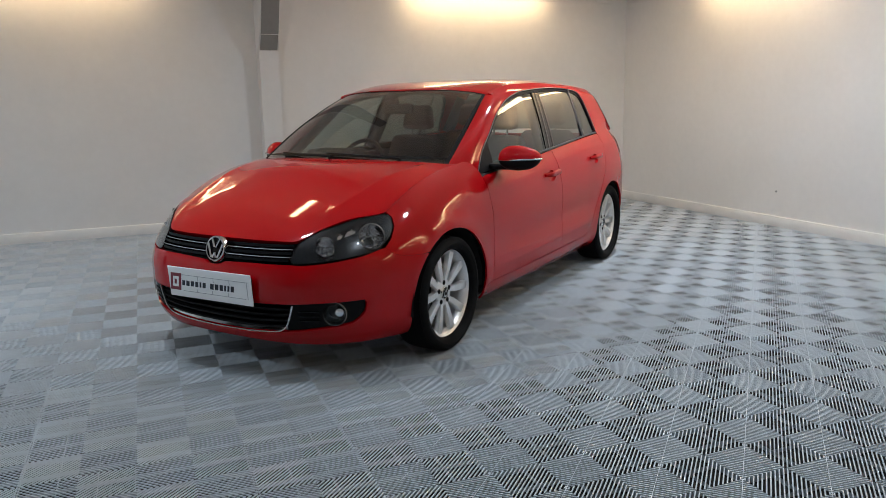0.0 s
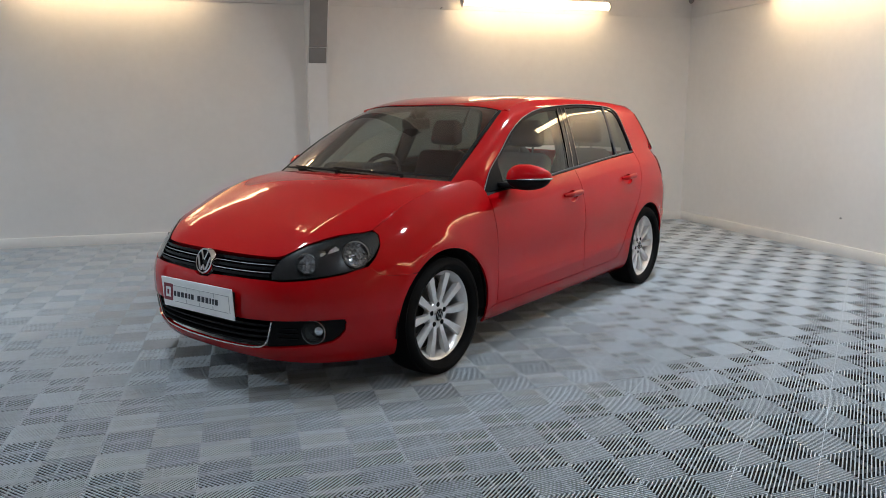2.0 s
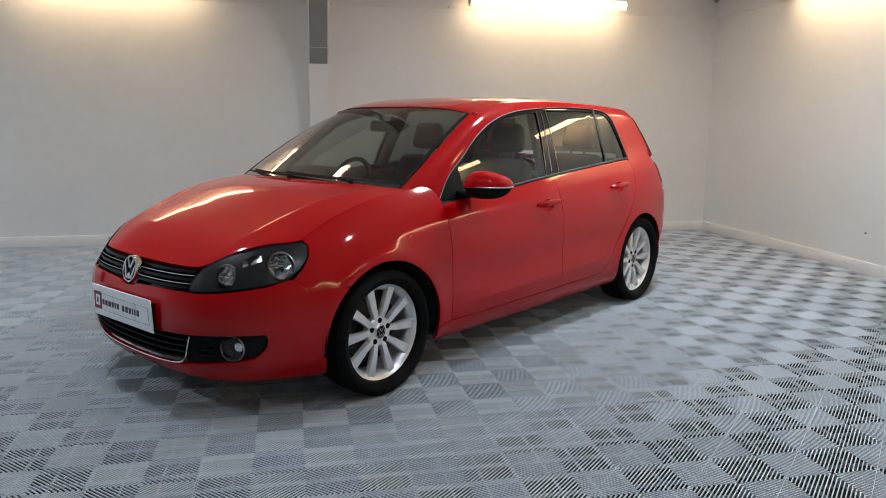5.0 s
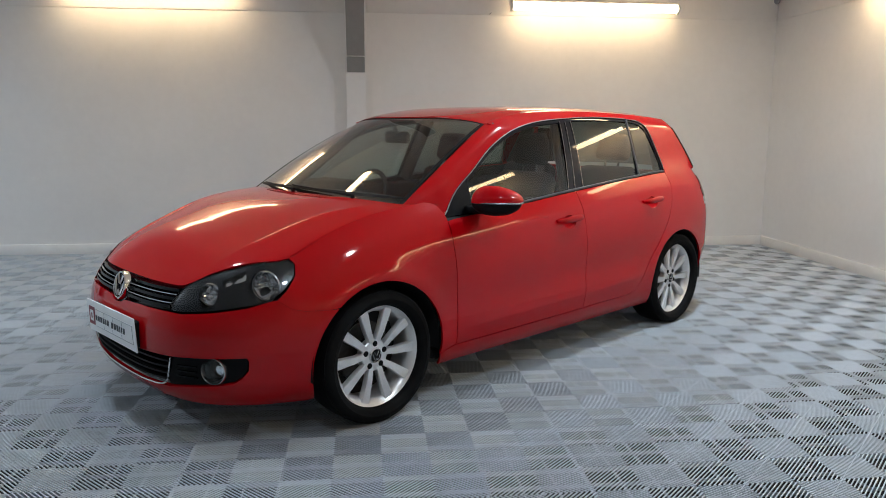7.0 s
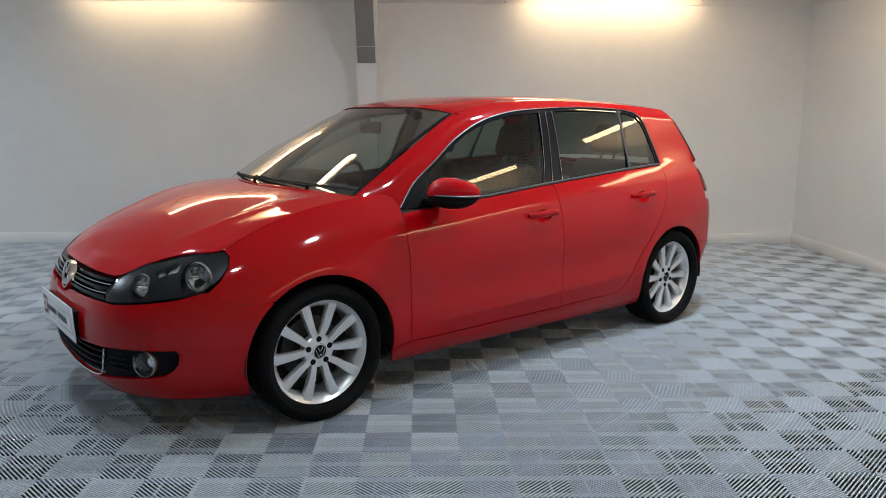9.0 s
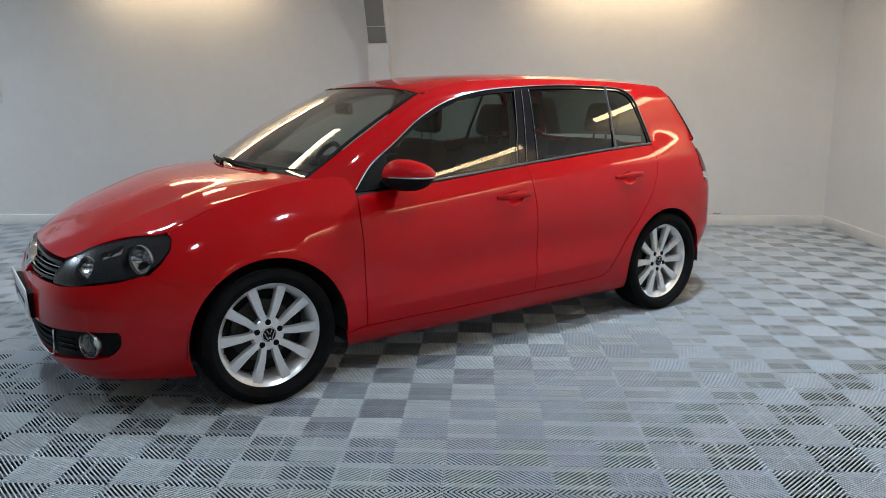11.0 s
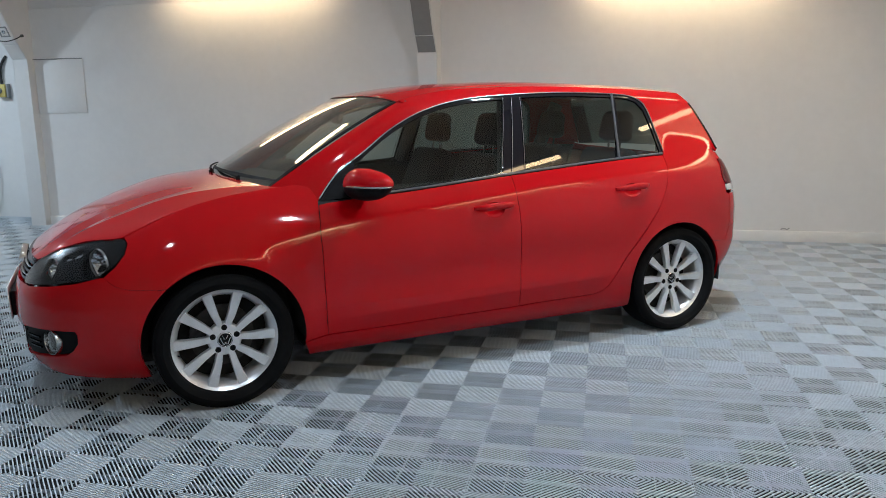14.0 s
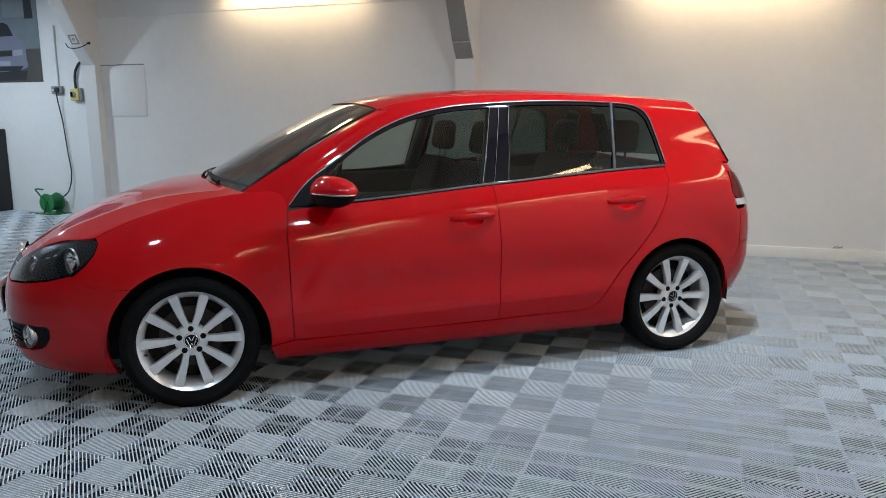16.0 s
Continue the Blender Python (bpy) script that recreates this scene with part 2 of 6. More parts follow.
def skirting(name, lo, hi):
    bm = bmesh.new()
    box(bm, lo, hi, 0.006, 2)
    return part(name, bm, TRIM, None, "white painted skirting board", kind="structure", category="baseboard")


skirting("baseboard_north_right", (1.585, 8.578, -0.004), (6.148, 8.599, 0.105))
skirting("baseboard_north_left", (-3.325, 8.578, -0.004), (1.36, 8.599, 0.105))
skirting("baseboard_east", (6.129, ROOM_S + 0.02, -0.004), (6.149, 8.576, 0.105))

# horizontal joint where the upper wall boards overlap the lower wall
for name, lo, hi in (("trim_joint_left", (-3.32, 8.588, 2.525), (1.36, 8.599, 2.95)), ("trim_joint_right", (1.59, 8.588, 2.525), (6.14, 8.599, 2.95)),
                     ("trim_joint_east", (6.139, -3.15, 2.525), (6.149, 8.57, 2.95))):
    slab(name, lo, hi, WALL, 0.004, label="shallow painted upper wall board", category="trim")


def portal(name, x, w, y_face, y_wall, label, knee):
    """Boxed-in roof frame: an upright against the wall and a knee that leans out into the room."""
    bm = bmesh.new()
    z0 = 1.90 if y_face < 8.45 else 1.96
    side = [(y_wall, -0.02), (y_face, -0.02), (y_face, z0), (y_face - 0.145, z0 + 0.19), (y_face - 0.145 - (ROOM_H - z0 - 0.19) * 0.55, ROOM_H - 0.002), (y_wall, ROOM_H - 0.002)]
    a = [bm.verts.new((x, y, z)) for y, z in side]
    b = [bm.verts.new((x + w, y, z)) for y, z in side]
    bm.faces.new(a)
    bm.faces.new(b[::-1])
    for i in range(len(side)):
        bm.faces.new((a[i], b[i], b[(i + 1) % 6], a[(i + 1) % 6]))
    bmesh.ops.bevel(bm, geom=bm.edges[:], offset=0.006, segments=2, profile=0.5, affect="EDGES")
    column = part(name, bm, WALL, None, label, kind="structure", category="column")
    # grey board under the sloping knee, split by a chipped joint
    top = ROOM_H - 0.02
    for za, zb in ((z0 + 0.004, z0 + 0.150), (z0 + 0.162, top)):
        def face_y(z):
            return y_face - (z - z0) * 0.145 / 0.19 if z < z0 + 0.19 else y_face - 0.145 - (z - z0 - 0.19) * 0.55
        bm = bmesh.new()
        zs = [za] + [q for q in (z0 + 0.19,) if za < q < zb] + [zb]
        rows = [[bm.verts.new((xx, face_y(z) - d * 0.75, z - d * 0.65)) for xx, d in ((x + 0.012, 0.001), (x + 0.012, 0.007), (x + w - 0.012, 0.007), (x + w - 0.012, 0.001))] for z in zs]
        for p, q in zip(rows, rows[1:]):
            for k in range(4):
                bm.faces.new((p[k], p[(k + 1) % 4], q[(k + 1) % 4], q[k]))
        bm.faces.new(rows[0])
        bm.faces.new(rows[-1][::-1])
        part("knee_board", bm, knee, column, "board under the knee", smooth=False)
    return column


portal("trim_column_right", 1.37, 0.205, 8.40, 8.61, "white boxed-in steel column with a grey sloping knee", KNEE)
portal("trim_column_left", -3.53, 0.20, 8.50, 9.13, "white boxed-in steel column with a sloping knee", TRIM)


# ---- fluorescent battens along the walls ----
def batten(length, mat):
    root = new("batten_light")
    bm = bmesh.new()
    box(bm, (-length / 2 - 0.03, -0.030, 0.0), (length / 2 + 0.03, 0.030, 0.045), 0.008)
    part("batten_body", bm, BATTEN, root)
    for side in (-1, 1):
        bm = bmesh.new()
        box(bm, (side * (length / 2 + 0.012) - 0.012, -0.042, -0.084), (side * (length / 2 + 0.012) + 0.012, 0.042, 0.002), 0.006)
        part("lampholder", bm, PLASTIC_WHITE, root)
    bm = bmesh.new()
    tube(bm, [(-length / 2, 0, -0.040), (length / 2, 0, -0.040)], 0.040, 16)
    part("diffuser", bm, mat, root, "glowing round diffuser")
    return tagged(root, "lit fluorescent batten fixed along the wall", "light", "wall battens")


def wall_batten(mat, x, y, z, turn, lean):
    """turn: about the upright; lean: tips the tube away from its wall, on two arms that reach the wall."""
    root = batten(1.78, mat)
    root.matrix_world = pose(x, y, z, lean, 0, turn)
    way = Vector((0, -math.copysign(math.cos(radians(40)), lean), math.sin(radians(40))))
    for side in (-0.7, 0.7):
        bm = bmesh.new()
        tube(bm, [Vector((side, 0, 0.03)), Vector((side, 0, 0.03)) + way * 0.185], 0.009, 8)
        part("wall_arm", bm, BATTEN, root, "short arm to the wall")
    return root


wall_batten(WARM_TUBE, 4.00, 8.41, 2.622, 0, -40)
wall_batten(WARM_TUBE, -0.59, 8.41, 2.715, 0, -40)
for y in (6.20, 3.43, 0.68, -2.06):
    wall_batten(WARM_TUBE, 5.96, y, 2.602, 90, 40)


def hung_batten(x, y, power):
    """Warm tube hung on two wires under the ceiling; power is what it throws straight down."""
    root = batten(0.80, WARM_TUBE)
    root.matrix_world = pose(x, y, 3.05, 0, 0, 37.34)
    for side in (-0.30, 0.30):
        bm = bmesh.new()
        tube(bm, [(side, 0, 0.04), (side, 0, ROOM_H - 3.052)], 0.004, 6)
        part("hanger", bm, BATTEN, root, "thin hanger wire")
    bm = bmesh.new()
    box(bm, (-0.42, -0.10, 0.0), (0.42, 0.10, 0.012), 0.004)
    part("reflector_tray", bm, BATTEN, root, "white reflector tray")
    lamp = bpy.data.lights.new("tube_glow", "AREA")
    lamp.shape, lamp.size, lamp.size_y, lamp.energy = "RECTANGLE", 0.78, 0.12, power
    lamp.color = (1.0, 0.76, 0.45)
    ob = new("tube_glow", lamp)
    ob.parent = root
    ob.location = (0, 0, -0.083)
    return tagged(root, "lit fluorescent batten hung from the ceiling", "light", "hung battens")


def hung_lamp(x, y, power):
    """Cool round lamp on a rod, for key or added fill light: a tapered housing, a small domed diffuser, and what it
    throws down.
    """
    root = new("pendant_lamp")
    root.matrix_world = pose(x, y, 3.05)
    bm = bmesh.new()
    rings = lathe(bm, [(-0.01, 0.115), (0.0, 0.120), (0.03, 0.112), (0.08, 0.070), (0.16, 0.055), (0.17, 0.03)], "Z", 32)
    cap(bm, rings[-1])
    cap(bm, rings[0][::-1])
    part("housing", bm, BATTEN, root, "pale tapered housing")
    bm = bmesh.new()
    tube(bm, [(0, 0, 0.165), (0, 0, ROOM_H - 3.052)], 0.008, 8)
    part("rod", bm, BATTEN, root)
    bm = bmesh.new()
    rings = lathe(bm, [(-0.012, 0.085), (-0.030, 0.078), (-0.045, 0.055), (-0.052, 0.020), (-0.053, 0.001)], "Z", 28)
    part("diffuser", bm, COOL_DOME, root, "glowing domed diffuser")
    lamp = bpy.data.lights.new("lamp_glow", "AREA")
    lamp.shape, lamp.size, lamp.energy, lamp.color = "DISK", 0.17, power, (0.72, 0.89, 1.0)
    ob = new("lamp_glow", lamp)
    ob.parent = root
    ob.location = (0, 0, -0.056)
    return tagged(root, "cool white round lamp hung out of view, some added as fill light", "light", "pendant lamps")


for x, y, power in ((0.50, 5.60, 5), (4.90, 6.30, 3)):
    hung_batten(x, y, power)
# two key lamps, then unseen fill added for the car's flank and left wall
for x, y, power in ((3.71, 4.80, 52), (-0.06, 4.06, 24), (3.31, 2.70, 18), (1.70, 1.60, 5), (-3.2, 4.2, 40), (-5.2, 7.0, 52)):
    hung_lamp(x, y, power)


# ---- shape of the car: x ahead, y to its left, z up, origin on the floor between the axles ----
def spline(ts, vs):
    """Natural cubic spline through the points (ts, vs)."""
    ts, vs = np.array(ts, float), np.array(vs, float)
    n, h = len(ts), np.diff(ts)
    a, b = np.eye(n), np.zeros(n)
    for i in range(1, n - 1):
        a[i, i - 1:i + 2] = h[i - 1], 2 * (h[i - 1] + h[i]), h[i]
        b[i] = 6 * ((vs[i + 1] - vs[i]) / h[i] - (vs[i] - vs[i - 1]) / h[i - 1])
    m = np.linalg.solve(a, b)

    def f(t):
        t = np.clip(np.asarray(t, float), ts[0], ts[-1])
        i = np.clip(np.searchsorted(ts, t) - 1, 0, n - 2)
        p, q = ts[i + 1] - t, t - ts[i]
        return (m[i] * p ** 3 + m[i + 1] * q ** 3) / (6 * h[i]) + (vs[i] / h[i] - m[i] * h[i] / 6) * p + (vs[i + 1] / h[i] - m[i + 1] * h[i] / 6) * q
    return f


def pchip(ts, vs):
    """Cubic through the points that never overshoots them."""
    ts, vs = np.array(ts, float), np.array(vs, float)
    h, d = np.diff(ts), np.diff(vs) / np.diff(ts)
    g = np.zeros(len(ts))
    g[0], g[-1] = d[0], d[-1]
    for i in range(1, len(ts) - 1):
        if d[i - 1] * d[i] > 0:
            g[i] = 2 * d[i - 1] * d[i] / (d[i - 1] + d[i])

    def f(t):
        t = np.clip(np.asarray(t, float), ts[0], ts[-1])
        i = np.clip(np.searchsorted(ts, t) - 1, 0, len(ts) - 2)
        u = (t - ts[i]) / h[i]
        return ((1 + 2 * u) * (1 - u) ** 2 * vs[i] + u * (1 - u) ** 2 * h[i] * g[i]
                + u * u * (3 - 2 * u) * vs[i + 1] + u * u * (u - 1) * h[i] * g[i + 1])
    return f


AXLE, HUB, TYRE_R = 1.314, 0.312, 0.313
OUTLINE_X = [2.185, 2.18, 2.155, 2.10, 2.02, 1.91, 1.78, 1.62, 1.314, 0.85, 0.0, -0.8, -1.31, -1.62, -1.77, -1.88, -1.955, -1.988, -2.003]
OUTLINE_Y = [0.0, 0.2, 0.4, 0.55, 0.66, 0.75, 0.815, 0.86, 0.885, 0.893, 0.895, 0.893, 0.885, 0.865, 0.832, 0.745, 0.60, 0.40, 0.0]
chord = np.concatenate([[0], np.cumsum(np.hypot(np.diff(OUTLINE_X), np.diff(OUTLINE_Y)))])
plan_x, plan_y = spline(chord, OUTLINE_X), spline(chord, OUTLINE_Y)
fine = np.linspace(0, chord[-1], 4000)
fine_x, fine_y = plan_x(fine), plan_y(fine)
peak = int(np.argmax(fine_y))


def at_x(x):
    """Way along the outline, from the nose, at which it is x ahead."""
    return np.interp(-np.asarray(x, float), -fine_x, fine)


def at_y(y):
    """Way along the outline at which the front is y aside; odd in y."""
    return np.sign(y) * np.interp(np.abs(y), fine_y[:peak], fine[:peak])


LENGTHS = [0, at_y(0.5), at_x(1.91), at_x(1.72), at_x(1.46), at_x(1.2), at_x(0.95), at_x(0.83), at_x(0.3), at_x(-0.2), at_x(-0.8), at_x(-1.17), at_x(-1.6), at_x(-1.9), chord[-1]]
top_z = pchip(LENGTHS, [0.755, 0.755, 0.79, 0.835, 0.912, 0.965, 0.988, 0.99, 0.995, 1.012, 1.045, 1.065, 1.075, 1.05, 1.03])
top_in = pchip(LENGTHS, [0.15, 0.15, 0.15, 0.15, 0.155, 0.155, 0.155, 0.15, 0.115, 0.105, 0.115, 0.13, 0.128, 0.15, 0.20])
roll_h = pchip(LENGTHS, [0.30, 0.30, 0.33, 0.35, 0.36, 0.37, 0.38, 0.38, 0.40, 0.40, 0.40, 0.40, 0.40, 0.40, 0.5])
tuck = pchip([0.12, 0.17, 0.20, 0.24, 0.30, 0.42], [0.13, 0.085, 0.055, 0.03, 0.012, 0.0])


crease_z = pchip([-1.75, -1.0, -0.5, 0.06, 0.45, 0.83, 1.2], [0.972, 0.955, 0.925, 0.876, 0.845, 0.822, 0.80])


def crease(q, high, reach, soft):
    """A softened fold: highest at q = 0, falling off on both sides."""
    return high * np.exp(-np.sqrt(q * q + soft * soft) / reach)


def lower(s, z):
    """Point of the lower body, s along its outline (left side positive) and z up."""
    s, z = np.asarray(s, float), np.asarray(z, float)
    a, side = np.abs(s), np.where(s < 0, -1.0, 1.0)
    x, y = plan_x(a), plan_y(a)
    tx, ty = (plan_x(a + 1e-4) - plan_x(a - 1e-4)), (plan_y(a + 1e-4) - plan_y(a - 1e-4))
    q = np.hypot(tx, ty) + 1e-12
    nx, ny = np.where(a < 2e-4, 1.0, ty / q), np.where(a < 2e-4, 0.0, -tx / q)
    t = np.clip(1 - (top_z(a) - z) / roll_h(a), 0, 1.1)
    d = top_in(a) * t ** 2.3 + tuck(z)
    # shoulder line through the doors, swage above the sill, drawn-in rear bumper
    d = d - crease(z - crease_z(x), 0.0085, 0.045, 0.018) * np.clip((1.10 - x) / 0.25, 0, 1) * (a > 0.9) * np.clip((x + 1.95) / 0.2, 0, 1)
    low = np.clip((0.86 - x) / 0.25, 0, 1) * np.clip((x + 0.98) / 0.25, 0, 1) * (a > 0.9)
    sill = z - (0.378 - 0.024 * x)
    d = d + low * (0.007 * np.exp(-((sill - 0.14) / 0.085) ** 2) - crease(sill, 0.008, 0.05, 0.010))
    d = d + 0.085 * np.clip((0.52 - z) / 0.26, 0, 1) ** 1.4 * np.clip((-1.58 - x) / 0.22, 0, 1)
    for hub, rim in ((AXLE, 0.372), (-AXLE + 0.01, 0.352)):
        r = np.hypot(x - hub, z - HUB)
        d = d - 0.010 * np.exp(-((r - rim) / 0.055) ** 2) * (a > 0.9)
    return np.stack([x - nx * d, side * (y - ny * d), z], -1)


def belt_y(x):
    return 0.800 - np.where(x > -0.25, 0.030, 0.018) * (x + 0.25) ** 2


rail_z = pchip([-1.75, -1.45, -1.1, -0.5, 0.0, 0.22, 0.36, 0.42], [1.385, 1.418, 1.438, 1.452, 1.438, 1.408, 1.377, 1.360])


def upper(x, z):
    """Point of the glasshouse's left side."""
    x, z = np.asarray(x, float), np.asarray(z, float)
    k = np.clip((z - (rail_z(x) - 0.075)) / 0.075, 0, 1.2)
    y = belt_y(x) - 0.30 * (z - 0.97) - 0.20 * (z - 0.97) ** 2 - 0.036 * k ** 2
    return np.stack([x + 0 * z, y, z], -1)


roof_z = pchip([-1.75, -1.6, -1.1, -0.424, 0.0, 0.3, 0.46, 0.55], [1.415, 1.435, 1.472, 1.490, 1.477, 1.445, 1.409, 1.380])


def roof(x, y):
    x, y = np.asarray(x, float), np.asarray(y, float)
    edge = upper(x, rail_z(x))
    v = np.clip(np.abs(y) / edge[..., 1], 0, 1)
    drop = roof_z(x) - edge[..., 2]
    z = roof_z(x) - drop * (0.35 * v ** 2 + 0.65 * v ** 7)
    return np.stack([x + 0 * y, y, z], -1)


bonnet_mid = pchip([1.10, 1.27, 1.44, 1.70, 1.877, 2.003, 2.06, 2.10], [1.020, 1.005, 0.983, 0.905, 0.830, 0.755, 0.715, 0.69])


def fender_edge(x):
    return lower(at_x(x), top_z(at_x(x)))


def bonnet_raw(x, y):
    x, y = np.asarray(x, float), np.asarray(y, float)
    e = fender_edge(np.minimum(x, 1.72))
    v = np.clip(np.abs(y) / e[..., 1], 0, 1.05)
    mid = bonnet_mid(x)
    low = e[..., 2] + (mid - bonnet_mid(np.minimum(x, 1.72))) * 0.6
    z = mid - (mid - low) * v ** 2.4
    k = 0.50 + 0.16 * (1.9 - x)
    return z + crease(np.abs(y) - k, 0.014, 0.055, 0.010) * np.clip((2.0 - x) / 0.3, 0, 1) * np.clip((x - 1.1) / 0.3, 0, 1)


lamp_top = pchip([0.0, 0.455, 0.49, 0.64, 0.85, 1.01, 1.10], [0.692, 0.692, 0.698, 0.750, 0.790, 0.800, 0.803])
NOSE_S = float(at_x(1.72)) - 0.012


def wing_top(s):
    """Height of the front wing's upper edge, drawn down to the lamp at its front."""
    s = np.asarray(s, float)
    return top_z(s) - (top_z(NOSE_S) - lamp_top(NOSE_S)) * np.clip((plan_x(s) - 1.005) / (float(plan_x(NOSE_S)) - 1.005), 0, 1) ** 4


def bonnet_sheet(u, v):
    u, v = np.asarray(u, float), np.asarray(v, float)
    a = np.abs(v)
    front = lower(NOSE_S * a, lamp_top(NOSE_S * a))
    rear_x = 1.205 - 0.20 * a ** 2.2
    rear_y = 0.7325 * a
    x = front[..., 0] * (1 - u) + rear_x * u
    ye = fender_edge(np.minimum(x, 1.72))[..., 1]
    y = front[..., 1] * (1 - u) + rear_y * u
    y = y * (1 - a ** 6) + (y + (ye - y) * np.clip((1.82 - x) / 0.18, 0, 1)) * a ** 6
    z = bonnet_raw(x, y) + (front[..., 2] - bonnet_raw(front[..., 0], front[..., 1])) * (1 - u) ** 4
    z = z - 0.006 * np.exp(-u / 0.03) * (a < 1.5)
    return np.stack([x, np.where(v < 0, -1, 1) * y, z], -1)


def bonnet(u, v):
    """u from the front edge (0) to the cowl (1), v from side to side (-1 to 1); its sides lie along the wings."""
    u, v = np.asarray(u, float), np.asarray(v, float)
    p = bonnet_sheet(u, v)
    side = bonnet_sheet(u, 0 * v + 1.0)
    s = np.maximum(at_x(plan_x(NOSE_S) * (1 - u) + 1.005 * u), NOSE_S)
    move = lower(s, wing_top(s)) - side
    w = np.abs(v)[..., None] ** 8
    return p + move * np.where(v < 0, -1, 1)[..., None] ** np.array([0, 1, 0]) * w




# ---- the car ----
from mathutils.geometry import tessellate_polygon

CAR_AT = (2.131, 5.225)
CAR_TURN = math.degrees(math.atan2(-0.6065, -0.7951))
car = new("hatchback_car")
car.matrix_world = pose(CAR_AT[0], CAR_AT[1], 0, 0, 0, CAR_TURN)
tagged(car, "glossy red five-door hatchback parked on the ribbed floor", "car")


def normals_of(surf, u, v, h=1e-3):
    n = np.cross(surf(u + h, v) - surf(u - h, v), surf(u, v + h) - surf(u, v - h))
    return n / (np.linalg.norm(n, axis=-1, keepdims=True) + 1e-12)


def outward(p, n):
    """Turns normals away from the car's middle."""
    mid = np.stack([np.clip(p[..., 0], -1.2, 1.2), 0 * p[..., 0], 0 * p[..., 0] + 0.55], -1)
    sign = np.sign(np.sum((p - mid) * n, -1, keepdims=True))
    return n * np.where(sign == 0, 1, sign)


def shell(name, verts2, faces2, surf, mats, parent, label="", off=0.0, depth=0.012, mirror=False, bend=None, **tags):
    """A skin over a flat net (u, v), laid on a surface, with its edges turned inwards."""
    uv = np.array(verts2, float)
    p = surf(uv[:, 0], uv[:, 1])
    n = outward(p, normals_of(surf, uv[:, 0], uv[:, 1]))
    p = p + n * off
    if bend:
        n = bend(p, n)
    if mirror:
        p, n = p * (1, -1, 1), n * (1, -1, 1)
    faces = []
    for f in faces2:
        q = p[list(f)]
        fn = sum(np.cross(q[i] - q[0], q[i + 1] - q[0]) for i in range(1, len(f) - 1))
        faces.append(tuple(f) if fn @ n[list(f)].sum(0) > 0 else tuple(reversed(f)))
    verts, nors = [tuple(a) for a in p], [tuple(a) for a in n]
    if depth:
        count = {}
        for f in faces:
            for a, b in zip(f, f[1:] + f[:1]):
                count[(a, b)] = count.get((a, b), 0) + 1
        rim = [(a, b) for (a, b) in count if (b, a) not in count]
        out = {}
        for a, b in rim:
            d = np.cross(p[b] - p[a], n[a] + n[b])
            for k in (a, b):
                out[k] = out.get(k, 0) + d
        index = {}
        for k, d in out.items():
            d = d / (np.linalg.norm(d) + 1e-12)
            index[k] = len(verts)
            verts += [tuple(p[k]), tuple(p[k] - n[k] * depth)]
            nors += [tuple(d), tuple(d)]
        for a, b in rim:
            faces.append((index[b], index[a], index[a] + 1, index[b] + 1))
    mesh = bpy.data.meshes.new(name)
    mesh.from_pydata(verts, [], faces)
    mesh.polygons.foreach_set("use_smooth", [True] * len(mesh.polygons))
    mesh.normals_split_custom_set_from_vertices(nors)
    return link(name, mesh, mats, parent, label, **tags)


def net(poly, holes=(), du=0.05, dv=0.04):
    """A flat polygon with holes, cut into a fine net."""
    loops = [[Vector((a, b, 0)) for a, b in ring] for ring in (poly, *holes)]
    bm = bmesh.new()
    vs = [bm.verts.new(c) for ring in loops for c in ring]
    for t in tessellate_polygon(loops):
        try:
            bm.faces.new([vs[i] for i in t])
        except ValueError:
            pass
    lo = [min(c[k] for c in loops[0]) for k in (0, 1)]
    hi = [max(c[k] for c in loops[0]) for k in (0, 1)]
    for k, step in ((0, du), (1, dv)):
        n = int((hi[k] - lo[k]) / step)
        for i in range(1, n + 1):
            co, no = [0, 0, 0], [0, 0, 0]
            co[k], no[k] = lo[k] + (hi[k] - lo[k]) * i / (n + 1), 1
            bmesh.ops.bisect_plane(bm, geom=bm.verts[:] + bm.edges[:] + bm.faces[:], dist=1e-6, plane_co=co, plane_no=no)
    bm.verts.index_update()
    out = [(v.co.x, v.co.y) for v in bm.verts], [tuple(v.index for v in f.verts) for f in bm.faces]
    bm.free()
    return out


def lattice(nu, nv, u0=0.0, u1=1.0, v0=0.0, v1=1.0):
    verts = [(u0 + (u1 - u0) * i / nu, v0 + (v1 - v0) * j / nv) for i in range(nu + 1) for j in range(nv + 1)]
    faces = [(i * (nv + 1) + j, (i + 1) * (nv + 1) + j, (i + 1) * (nv + 1) + j + 1, i * (nv + 1) + j + 1) for i in range(nu) for j in range(nv)]
    return verts, faces


def shrink(poly, d):
    """A polygon with its edges drawn in by d."""
    n = len(poly)
    area = sum(poly[i][0] * poly[(i + 1) % n][1] - poly[(i + 1) % n][0] * poly[i][1] for i in range(n))
    s = 1 if area > 0 else -1
    out = []
    for i in range(n):
        a, b, c = (np.array(poly[(i + k) % n], float) for k in (-1, 0, 1))
        e, f = b - a, c - b
        e, f = e / (np.linalg.norm(e) + 1e-9), f / (np.linalg.norm(f) + 1e-9)
        m = np.array([-e[1] - f[1], e[0] + f[0]]) * s
        k = np.linalg.norm(m)
        m = m / (k + 1e-9)
        out.append(tuple(b + m * d / max(0.45, k / 2)))
    return out


def soften(points, steps=5):
    """A closed smooth outline through flat points."""
    return [(p.x, p.y) for p in ease([(a, b, 0) for a, b in points], steps, closed=True)]


